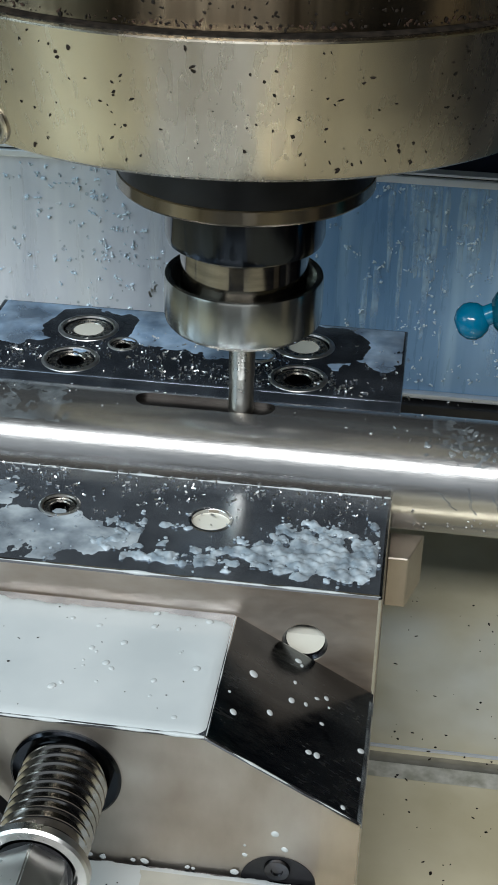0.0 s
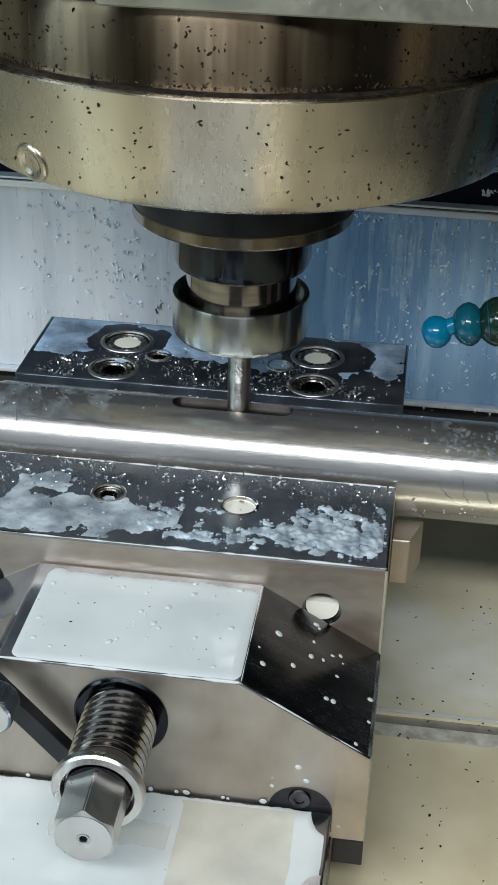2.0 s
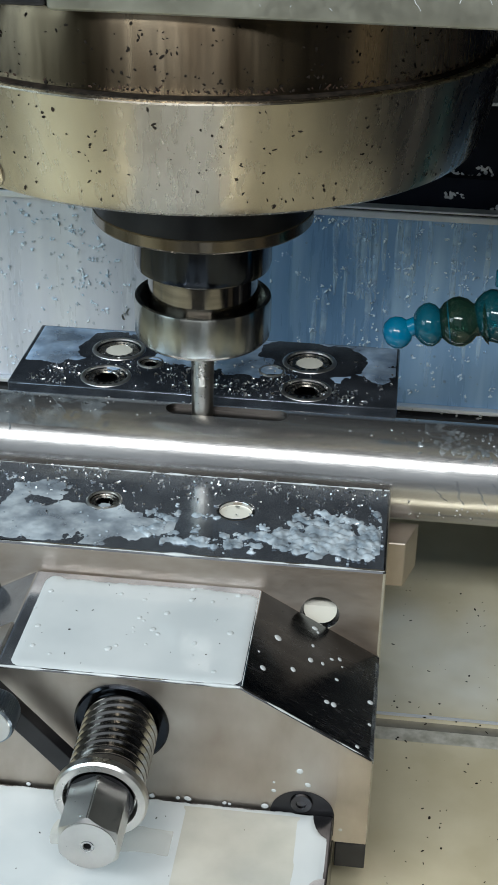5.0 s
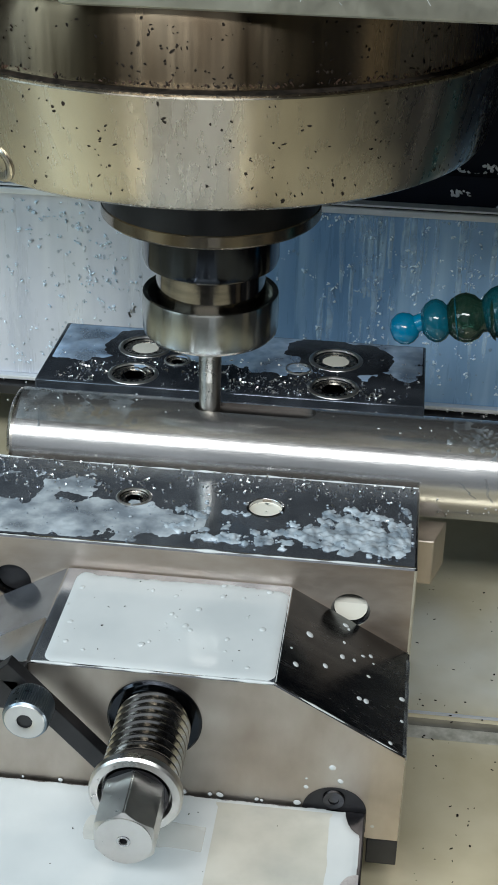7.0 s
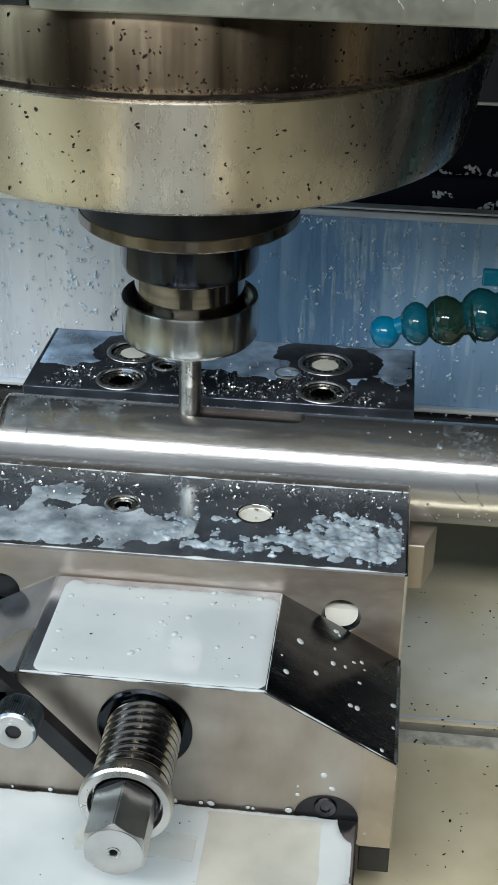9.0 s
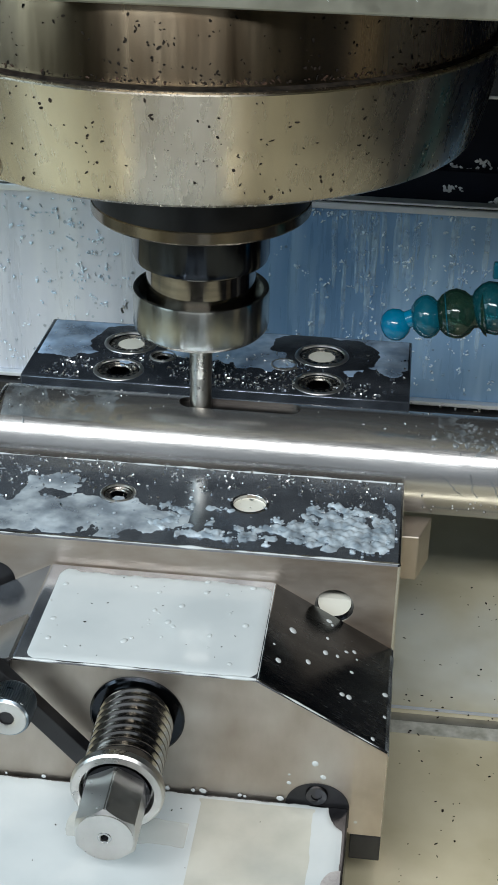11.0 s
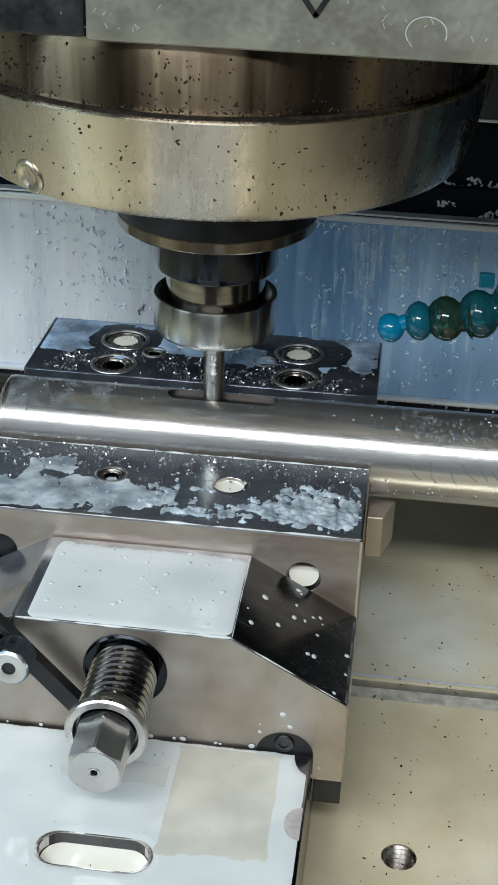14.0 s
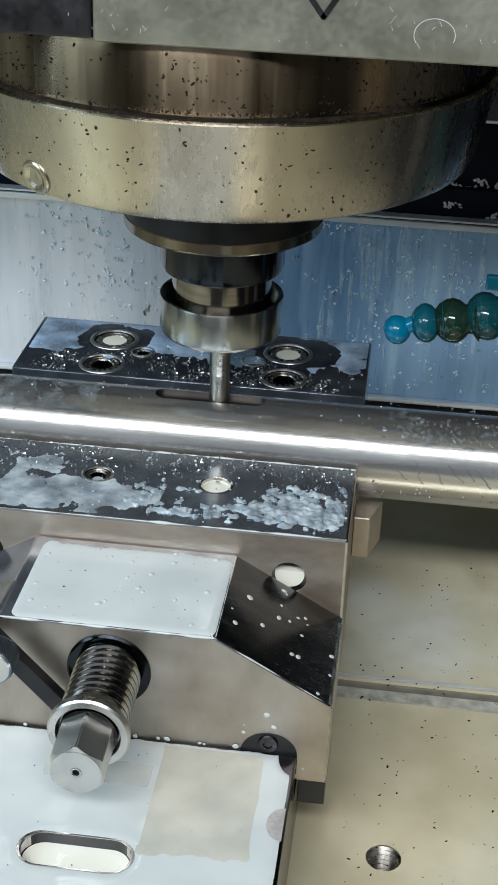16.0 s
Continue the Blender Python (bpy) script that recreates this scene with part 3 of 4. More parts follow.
machine_table()

# ---- vise ----
XL = -13.38


def socket_screw(name, x, y, z, r, filled, label):
    t = thing(name, (x, y, z - 0.6), label, "screw", "vise jaw screws")
    head = lathe([(0, z - 0.55), (r * 0.86, z - 0.55), (r * 0.86, z - 0.08), (r * 0.8, z - 0.03), (r * 0.55, z - 0.03), (r * 0.5, z - 0.08), (r * 0.48, z - 0.4), (0, z - 0.4)], (x, y, 0), segs=64)
    part("head", head, STEEL, t)
    part("socket", lathe([(0, z - 0.39), (r * 0.5, z - 0.39), (r * 0.5, z - 0.05), (r * 0.42, z - 0.05), (r * 0.42, z - 0.38)], (x, y, 0), segs=6), BLACK_STEEL, t, "hexagon socket")
    part("rim", lathe([(r * 0.9, z - 0.02), (r * 0.92, z + 0.04), (r * 1.0, z + 0.045), (r * 1.08, z + 0.02), (r * 1.1, z - 0.01)], (x, y, 0), segs=64), BRIGHT, t, "bright chamfered rim")
    if filled:
        part("coolant_fill", lathe([(0, z - 0.045), (r * 0.55, z - 0.05), (r * 0.62, z - 0.09)], (x, y, 0), segs=48), CREAM, t, "milky coolant standing in the socket")
    MOVERS.append(t)


def movable_jaw():
    t = thing("movable_jaw", (-6.69, -4, -5.8), "ground steel movable vise jaw wet with coolant", "vise jaw")
    holes = [lathe([(0, -1.4), (0.5, -1.4), (0.5, 0.2), (0, 0.2)], (-4.54, -1.88, 0), segs=48), lathe([(0, -0.6), (0.48, -0.6), (0.48, 0.2), (0, 0.2)], (-8.5, -1.88, 0), segs=48)]
    for x in (-1.78, XL + 1.78):
        holes.append(lathe([(0, 0.3), (0.56, 0.3), (0.56, -0.8), (0, -0.8)], (x, -4.5, -1.58), "y", 48))
    head = cut(box(XL, 0, -4.5, 0, -5.83, 0, 0.085), *[h for h in holes])
    head_part = retone_faces(part("jaw_head", head, HEAD_FACE, t, angle=10), STEEL_TOP, lambda f: f.normal.z > 0.9)
    for x in (-1.78, XL + 1.78):
        prof = []
        for k in range(3):
            prof += [(0.55, 0.06 + 0.2 * k), (0.49, 0.16 + 0.2 * k)]
        # blackened threads put the shade inside the holes into the colour
        part("thread", lathe([(r, -h) for r, h in prof], (x, -4.5, -1.58), "y", 48), BLACK_STEEL, t, "threaded hole in the jaw face")
    # black disc fills the left hole in place of its shade
    part("hole_shade", lathe([(0, 0), (0.48, 0), (0.48, -0.4), (0, -0.4)], (XL + 1.78, -4.2, -1.58), "y", 32), BLACK, t, "black disc standing for the shade in the hole")
    low = [(-1.78 + 0.475 * math.cos(a), -1.58 + 0.475 * math.sin(a)) for a in [radians(165 + 210 * k / 24) for k in range(25)]]
    part("coolant_fill", prism(low, -4.3, -3.72, 0), CREAM, t, "cream coolant in the hole")
    body = [(-9.88, -0.91), (-3.49, -0.91), (0, -2.9), (0, -5.83), (XL, -5.83), (XL, -2.9)]
    # only the right slope takes the darkened copy, for the dark it mirrors
    body_part = retone_faces(part("jaw_body", prism(body, -8.98, -4.502, 0.06), JAW_FACE, t, "sloped front body of the jaw", 5), DARK_SLOPE, lambda f: 0.6 < f.normal.z < 0.95 and f.normal.x > 0.3)
    # top and left slope get the tone they mirror put into their colour
    retone_faces(body_part, STEEL_TOP, lambda f: f.normal.z > 0.95 or (f.normal.z > 0.6 and f.normal.x < -0.3))
    part("clamping_step", box(XL + 0.01, -0.01, 0.0, 0.3, -5.8, -0.32, 0.02), BLACK_STEEL, t, "lower clamping step against the shaft", 5)
    for one in (head_part, body_part):
        retone_faces(one, POLISHED, lambda f: f.area < 1.5e-4 and max(abs(f.normal.x), abs(f.normal.y), abs(f.normal.z)) < 0.97)
    stop = box(0.006, 0.57, -0.27, 1.0, -3.3, -1.72, 0)
    for v in stop.verts:
        if v.co.x > 0.3 and v.co.y > 0.5:
            v.co.x = 0.95
    bmesh.ops.bevel(stop, geom=stop.edges[:], offset=0.03, segments=1, affect="EDGES")
    part("end_stop", stop, JAW_FACE, t, "small steel stop block", 5)
    arch = [(-1.77 + 0.86 * math.cos(a), -4.95 + 0.80 * math.sin(a)) for a in [math.pi * k / 24 for k in range(25)]]
    # thin black plate on the face; a recess's shade is in its colour
    part("arch_plate", prism(arch + [(-2.63, -5.6), (-0.91, -5.6)], -9.0, -8.96, 0.0), BLACK, t, "flat black arch plate standing for a shaded recess")
    part("pin", lathe([(0, 0.06), (0.12, 0.06), (0.14, 0.1), (0.28, 0.1), (0.3, 0.05), (0.3, 0)], (-1.8, -9.0, -4.51), "y", 32), BLACK_STEEL, t, "small round pin")
    part("side_strip", prism([(-0.89, -2.45), (-0.03, -2.94), (-0.03, -5.8), (-0.89, -5.8)], -8.995, -8.97, 0.004), JAW_FACE, t, "duller strip down the edge of the jaw")
    part("keeper", box(-0.85, -0.02, -8.98, -6, -6.7, -5.834, 0.03), BLACK, t, "black keeper bar under the jaw")
    MOVERS.append(t)
    t2 = thing("jaw_coolant_well", (-4.54, -1.88, -0.3), "jaw hole brimming with cream coolant", "coolant")
    part("pool", lathe([(0, -0.12), (0.47, -0.12), (0.495, -0.1)], (-4.54, -1.88, 0), segs=48), CREAM, t2)
    part("rim", lathe([(0.49, 0.0), (0.5, 0.012), (0.56, 0.012), (0.58, 0.003)], (-4.54, -1.88, 0), segs=48), POLISHED, t2, "bright hole rim")
    MOVERS.append(t2)
    socket_screw("jaw_screw", -8.5, -1.88, 0.0, 0.5, False, "small socket screw sunk in the jaw top")


movable_jaw()
BZ = 1.17


def fixed_jaw():
    t = thing("fixed_jaw", (-6.2, 6, -5), "dark wet steel fixed vise jaw plate with four screws", "vise jaw")
    pos = [(-3.06, 6.26, 0.85), (-9.67, 6.26, 0.85), (-3.0, 4.1, 0.78), (-9.68, 4.1, 0.78), (-4.27, 5.35, 0.42), (-8.4, 5.35, 0.42)]
    holes = [lathe([(0, BZ - 0.6), (r, BZ - 0.6), (r, BZ + 0.2), (0, BZ + 0.2)], (x, y, 0), segs=56) for x, y, r in pos]
    part("jaw_plate", cut(box(-12.8, -0.01, 3.2, 7.87, -1.2, BZ, 0.05), *holes), PLATE, t)
    part("jaw_block", box(-12.75, -0.04, 3.505, 8.2, -6.74, -1.204, 0.04), JAW_FACE, t, "steel block under the jaw plate")
    MOVERS.append(t)
    for k, (x, y, r) in enumerate(pos):
        socket_screw("jaw_screw", x, y, BZ, r, k < 2, ("socket screw filled with milky coolant" if k < 2 else "socket head screw in the wet jaw plate" if k < 4 else "small socket screw among steel chips"))


fixed_jaw()


def vise_bed():
    t = thing("vise_bed", (-6.7, -4, TZ), "low vise bed plate flooded with white coolant", "vise")
    slot = join(lathe([(0, -6.2), (0.59, -6.2), (0.59, -4.2), (0, -4.2)], (-7.42, -13.92, 0), segs=40))
    slot2 = lathe([(0, -6.2), (0.59, -6.2), (0.59, -4.2), (0, -4.2)], (-5.56, -13.92, 0), segs=40)
    mid = box(-7.42, -5.56, -14.51, -13.33, -6.2, -4.2, 0)
    part("bed", cut(box(-12.45, -0.93, -24, -9.03, TZ + 0.01, -4.86, 0.05), slot, slot2, mid), BLACK_STEEL, t)
    part("rear_bed", box(-12.45, -0.93, -9.02, 9.2, TZ + 0.01, -6.75, 0.03), BLACK_STEEL, t)
    loop = [(-7.42 + 0.61 * math.cos(a), -13.92 + 0.61 * math.sin(a)) for a in [math.pi / 2 + math.pi * k / 16 for k in range(17)]]
    loop += [(-5.56 + 0.61 * math.cos(a), -13.92 + 0.61 * math.sin(a)) for a in [-math.pi / 2 + math.pi * k / 16 for k in range(17)]]
    rim = bmesh.new()
    rings = []
    for s, z in ((0.985, -5.4), (0.985, -4.87), (1.0, -4.82), (1.06, -4.82), (1.07, -4.87)):
        rings.append([rim.verts.new((-6.49 + (x + 6.49) * s, -13.92 + (y + 13.92) * s, z)) for x, y in loop])
    for a, b in zip(rings, rings[1:]):
        for k in range(len(a)):
            rim.faces.new((a[k], a[(k + 1) % len(a)], b[(k + 1) % len(a)], b[k]))
    part("slot_rim", rim, POLISHED, t, "bright rim of the slot")
    well = bmesh.new()
    well.faces.new([well.verts.new((-6.49 + (x + 6.49) * 0.97, -13.92 + (y + 13.92) * 0.97, -5.2)) for x, y in loop])
    part("slot_coolant", well, CREAM, t, "cream coolant in the slot")
    MOVERS.append(t)

    def inslot(x, y):
        d = max(abs(x + 6.49) - 0.93, 0)
        return math.hypot(d, y + 13.92) - 0.61
    def mask(x, y):
        edge = min(x + 12.4, -1.0 - x, -9.06 - y + 0.03 * fbm(x, y, 2.0), y + 23.9)
        corner = math.hypot((x + 0.9) / 0.55, (y + 9.0) / 0.9) - 1.0
        return min(edge * 0.8, inslot(x, y), corner) - 0.02 + 0.03 * fbm(x, y, 1.3)
    MOVERS.append(stuff("bed_coolant", film(-12.45, -1.0, -20, -9.0, -4.86, 0.05, mask, 0.07), MILK, "white milky coolant lying on the bed plate", "coolant"))


vise_bed()


def vise_screw():
    x, z = -6.6, -2.42
    t = thing("vise_screw", (x, -11, z - 1.2), "steel vise screw with threads, washer and hexagon end", "screw")
    part("bore_ring", lathe([(0.9, -0.02), (1.26, -0.02), (1.26, 0.05), (1.2, 0.1), (0.9, 0.1)], (x, -8.98, z), "y", 64), COLLAR, t, "black bore ring")
    prof = [(0.86, 0.0)]
    for k in range(9):
        h = 0.02 + 0.255 * k
        prof += [(0.86, h), (0.99, h + 0.07), (1.0, h + 0.10), (0.99, h + 0.13), (0.86, h + 0.20)]
    th = lathe(prof, (x, -8.98, z), "y", 64)
    for v in th.verts:
        v.co.y += 0.10 * (v.co.x - x)
    part("thread", th, THREAD, t, "oily screw thread", 18)
    part("core", lathe([(0, 0), (0.84, 0), (0.84, 2.8), (0, 2.8)], (x, -8.9, z), "y", 48), BLACK_STEEL, t)
    part("washer", lathe([(0.72, 0), (1.12, 0), (1.18, 0.05), (1.18, 0.22), (1.13, 0.28), (0.94, 0.28), (0.88, 0.1)], (x, -11.45, z), "y", 72), BRIGHT, t, "bright washer")
    hexa = lathe([(0, -0.3), (0.83, -0.3), (0.83, 1.36), (0, 1.36)], (0, 0, 0), "y", 6)
    bmesh.ops.transform(hexa, matrix=Matrix.Rotation(radians(30), 4, "Y"), verts=hexa.verts)
    bmesh.ops.bevel(hexa, geom=[e for e in hexa.edges if abs((e.verts[0].co - e.verts[1].co).normalized().y) > 0.9 and e.calc_length() > 1], offset=0.03, segments=2, affect="EDGES")
    crown = lathe([(0.70, 1.33), (0.70, 1.6), (1.5, 1.6), (1.5, 0.87), (0.70, 1.33)], (0, 0, 0), "y", 72)
    bmesh.ops.remove_doubles(crown, verts=crown.verts, dist=0.001)
    bore = lathe([(0, 1.2), (0.1, 1.2), (0.1, 1.5), (0, 1.5)], (0, 0, 0), "y", 24)
    hexa = cut(hexa, crown, bore)
    bmesh.ops.transform(hexa, matrix=Matrix.Translation((x, -11.8, z)), verts=hexa.verts)
    part("hexagon", hexa, BRIGHT, t, "hexagon drive end with chamfered face", 12)
    part("centre_ring", lathe([(0.105, 0.0), (0.12, 0.012), (0.16, 0.012), (0.175, 0.0)], (x, -13.16, z), "y", 32), POLISHED, t, "bright ring round the centre hole")
    part("centre_hole", lathe([(0.098, -0.03), (0.09, -0.14), (0, -0.14)], (x, -13.16, z), "y", 24), BLACK, t, "dark centre hole")
    for ob in t.children:
        for v in ob.data.vertices:
            v.co.z -= 0.072 * max(0.0, -9.0 * CM - (v.co.y + t.location.y))
    MOVERS.append(t)


vise_screw()


def stop_arm():
    t = thing("stop_arm", (-9.6, -10, -1.5), "black work stop arm with a knurled screw", "work stop")
    a, b = Vector((-10.4, -9.6, -0.6)), Vector((-7.3, -9.6, -4.05))
    bar = box(-0.27, 0.27, -0.2, 0.2, 0, (b - a).length, 0.03)
    d = (b - a).normalized()
    m = Matrix((Vector((-d.z, 0, d.x)), Vector((0, 1, 0)), d)).transposed().to_4x4()
    bmesh.ops.transform(bar, matrix=Matrix.Translation(a) @ m, verts=bar.verts)
    part("arm", bar, BLACK, t)
    segs = 120
    prof = [(0.56, 0.0), (0.60, 0.06), (0.60, 0.70), (0.57, 0.78), (0.52, 0.82), (0.24, 0.82), (0.22, 0.5), (0, 0.5)]
    KX, KZ = -9.55, -1.37
    kn = lathe(prof, (KX, -10.0, KZ), "y", segs)
    for v in kn.verts:
        u = Vector((v.co.x - KX, 0, v.co.z - KZ))
        if 0.59 < u.length < 0.61 and round(math.atan2(u.z, u.x) / (2 * math.pi / segs)) % 2:
            u *= 0.955
            v.co.x, v.co.z = KX + u.x, KZ + u.z
    part("knurled_screw", kn, KNURL, t, "knurled steel screw head", 15)
    part("screw_face", lathe([(0.2, 0.0), (0.24, 0.015), (0.5, 0.015), (0.54, -0.02), (0.53, -0.05)], (KX, -10.82, KZ), "y", 64), BRIGHT, t, "turned end of the screw head")
    # flat black hexagon puts the socket's shade into its colour
    part("socket", lathe([(0, 0), (0.24, 0), (0.22, 0.04)], (KX, -10.79, KZ), "y", 6), BLACK, t, "hexagon socket")
    part("bracket", prism([(-11.6, -1.85), (-9.95, -0.86), (-9.88, -0.95), (-11.5, -1.96)], -9.0, -7.1, 0.02), BRIGHT, t, "silver bracket on the sloped face")
    part("pivot", box(-11.2, -9.9, -9.8, -9.0, -1.9, -0.9, 0.08), BLACK, t)
    MOVERS.append(t)


stop_arm()

# ---- workpiece ----
SY, SZ, SR = 1.9, -0.28, 1.6


def shaft():
    t = thing("round_shaft", (2, SY, SZ - SR), "polished round steel shaft clamped in the vise", "workpiece")
    bar = lathe([(0, -12.86), (1.6, -12.86), (1.6, 40), (0, 40)], (0, SY, SZ), "x", 160)
    k0 = box(-6.92, -3.75, SY - 0.352, SY + 0.352, SZ + 1.42, 2.4, 0)
    k1 = lathe([(0, SZ + 1.42), (0.352, SZ + 1.42), (0.352, 2.4), (0, 2.4)], (-6.92, SY, 0), segs=32)
    k2 = lathe([(0, SZ + 1.42), (0.352, SZ + 1.42), (0.352, 2.4), (0, 2.4)], (-3.75, SY, 0), segs=32)
    retone_faces(part("bar", cut(bar, k0, k1, k2), SHAFT, t, angle=30), MILLED, lambda f: 2.9 * CM < f.center.z < 3.16 * CM and abs(f.center.y) < 0.36 * CM)
    part("turned_end", lathe([(0, -13.1), (1.42, -13.1), (1.55, -13.03), (1.595, -12.95), (1.595, -12.86), (0, -12.86)], (0, SY, SZ), "x", 160), STEEL, t, "chamfered turned end")
    MOVERS.append(t)
    rng = random.Random(17)
    runs = bmesh.new()
    for x0, a0, a1, w in ((1.1, 14, -4, 0.025), (1.9, 20, -8, 0.035), (2.6, 14, -6, 0.03), (3.0, 20, -2, 0.03), (3.5, 22, 2, 0.03), (3.9, 16, -6, 0.035), (4.5, 20, -4, 0.03), (3.0, 60, 46, 0.025), (3.6, 66, 50, 0.03), (5.0, 66, 44, 0.03), (1.2, 66, 54, 0.025), (-11.6, 88, 56, 0.05), (-12.4, 84, 40, 0.03), (-11.0, 92, 66, 0.03)):
        x, prev = x0, None
        for k in range(13):
            a = radians(a0 + (a1 - a0) * k / 12)
            x += rng.uniform(-0.02, 0.09)
            ww = w * rng.uniform(0.6, 1.4)
            row = [runs.verts.new((x + d * ww, SY - (SR + u) * math.cos(a), SZ + (SR + u) * math.sin(a))) for d, u in ((-1, -0.01), (-0.5, 0.022), (0.5, 0.022), (1, -0.01))]
            if prev:
                for m in range(3):
                    runs.faces.new((prev[m], prev[m + 1], row[m + 1], row[m]))
            prev = row
    def wrapped(x0, x1, d0, d1, mask):
        skin = film(x0, x1, radians(d0) * SR, radians(d1) * SR, 0.0, 0.014, mask, 0.06)
        for v in skin.verts:
            a, r = v.co.y / SR, SR + v.co.z
            v.co = Vector((v.co.x, SY - r * math.cos(a), SZ + r * math.sin(a)))
        return skin
    left = wrapped(-12.8, -8.6, 48, 112, lambda x, y: 0.30 * fbm(x, y, 1.1, 41) + 0.22 * (abs(fbm(x, y, 2.2, 44)) - 0.16) - 0.09 * max(0.0, x + 11.3) + 0.12)
    right = wrapped(0.9, 6.5, 40, 108, lambda x, y: 0.10 - abs(fbm(x, y, 0.8, 47)) * 1.5 + 0.12 * fbm(x, y, 0.5, 49))
    MOVERS.append(stuff("shaft_film", join(left, right), SKIN, "milky film drying on the shaft", "coolant"))
    MOVERS.append(stuff("shaft_runs", runs, SKIN, "milky coolant runs on the shaft", "coolant"))


shaft()

# ---- coolant and chips on the jaws ----
def wet():
    def body_mask(x, y):
        r, n = 0.3, 0.12 * fbm(x, y, 1.4)
        qx, qy = abs(x + 6.53) - 3.03 + r, abs(y + 6.86) - 2.06 + r + (n if y > -6 else 0)
        return (r - math.hypot(max(qx, 0), max(qy, 0)) - min(max(qx, qy), 0)) * 1.2
    MOVERS.append(stuff("jaw_coolant", film(-9.9, -3.45, -9.0, -4.5, -0.91, 0.045, body_mask, 0.06), MILK, "white milky coolant pool on the jaw body", "coolant"))

    def foam_mask(x, y):
        n, f = fbm(x, y, 0.9, 2), fbm(x, y, 3.2, 3)
        ramp = max(0.0, min(1.0, (x + 5.0) / 2.6))
        right = 0.25 + 0.50 * ramp - abs(y + 3.0 - 0.16 * (x + 1.5)) * (0.80 - 0.26 * ramp) if x > -6.5 else -1
        streak = 0.30 - abs(y + 3.35 + 0.1 * math.sin(x * 1.3)) * 0.85 if -7.6 < x < -2.0 else -1
        isle = 0.30 - abs(y + 2.35) * 0.8 - abs(x + 6.2) * 0.12
        edge = min((y + 4.40) * 2, (-0.1 - x) * 2, 0.8)
        lump = 0.5 - noise.voronoi((x * 3.2, y * 3.2, 0.0))[0][0]
        return min(max(right, streak, isle) + 0.42 * n + 0.24 * f + 0.60 * lump, edge) - 0.22
    MOVERS.append(stuff("jaw_foam", film(XL, -0.05, -4.45, -0.4, 0.0, 0.085, foam_mask, 0.04, 1.6), FOAM, "lumpy pale coolant foam on the jaw top", "foam"))

    def haze_mask(x, y):
        strip = 0.30 + 0.50 * max(0.0, min(1.0, (-6.2 - x) / 2)) - abs(y + 3.2 - 0.03 * (x + 8)) * 0.62
        upper = 0.30 - abs(y + 1.6) * 0.35 - max(0.0, x + 10.0) * 0.35
        spot = math.hypot(x + 12.1, y + 1.75) - 0.62
        cells = noise.voronoi((x * 2.0, y * 2.6, 3.3))[0][0] - 0.17
        return min(max(strip, upper) + 0.35 * fbm(x, y, 0.9, 2.3) + 0.10 * fbm(x, y, 3.0, 7.7), (y + 4.42) * 2, (-6.0 - x) * 1.0, spot, cells * 2 + 0.35) - 0.16
    MOVERS.append(stuff("jaw_film", film(XL + 0.05, -5.9, -4.45, -0.3, 0.0, 0.03, haze_mask, 0.05, 0.5), HAZE, "smooth bluish coolant film on the jaw top", "coolant"))

    rng = random.Random(21)
    bub = []
    while len(bub) < 260:
        x, y = rng.uniform(XL, -0.1), rng.uniform(-4.4, -1.0)
        if foam_mask(x, y) > -0.1 or (haze_mask(x, y) > 0 and rng.random() < 0.12):
            bub.append(((x, y, 0.04), (0, 0, 1)))
    MOVERS.append(stuff("foam_bubbles", scatter(bub, rng, (0.02, 0.06), 0.6, "drop"), FOAM, "small bubbles in the coolant foam", "foam"))

    def back_mask(x, y):
        y += 0.82
        m = (y - 5.3 - 0.5 * (x > -1.6)) * 0.50 + 0.5 * fbm(x, y, 0.9, 5) - 0.25
        for cx, cy, r in ((-3.06, 7.08, 1.25), (-9.67, 7.08, 1.25), (-2.0, 7.6, 0.8), (-4.0, 7.8, 0.7)):
            m = min(m, (math.hypot(x - cx, (y - cy)) - r + 0.45 * fbm(x, y, 0.9, 8.3)) * 0.8)
        return min(m, (8.68 - y) * 2, (-0.05 - x) * 2, (x + 12.72) * 2) - 0.1
    # first film: beige patch painted where the coolant mirrors the jaw face
    MOVERS.append(stuff("bed_reflection", film(-5.3, -1.6, -14.4, -9.1, -4.815, 0.012, lambda x, y: min(x + 4.9, -1.8 - x + 0.06 * fbm(x, y, 0.9, 3.3), -9.25 - y, y + 13.7 + 0.2 * fbm(x, y, 1)), 0.08), BEIGE_REFLECT, "beige patch standing for a reflection on the bed coolant", "coolant"))
    # cream film painted in as the bright reflection under the screw end
    MOVERS.append(stuff("screw_reflection", film(-8.6, -4.6, -11.6, -9.8, -4.815, 0.012, lambda x, y: min(0.5 - abs(y + 10.65) + 0.08 * fbm(x, y, 0.9, 6.1), x + 8.25 - 0.5 * (y + 10.65) ** 2, -4.98 - x), 0.06), CREAM_REFLECT, "cream patch standing for a reflection under the screw end", "coolant"))
    MOVERS.append(stuff("bed_spot", film(-1.7, -0.95, -12.9, -11.1, -4.812, 0.01, lambda x, y: min(1.0 - math.hypot((x + 1.0) / 0.5, (y + 12.0) / 0.65), -1.0 - x), 0.05), STAIN, "brown stain at the edge of the bed plate", "stain"))
    MOVERS.append(stuff("plate_coolant", film(-12.75, 0.0, 3.3, 7.85, BZ, 0.025, back_mask, 0.07), FILM, "bluish coolant film on the fixed jaw plate", "coolant"))

    pts = []
    bores = ((-3.06, 6.26), (-9.67, 6.26), (-3.0, 4.1), (-9.68, 4.1))
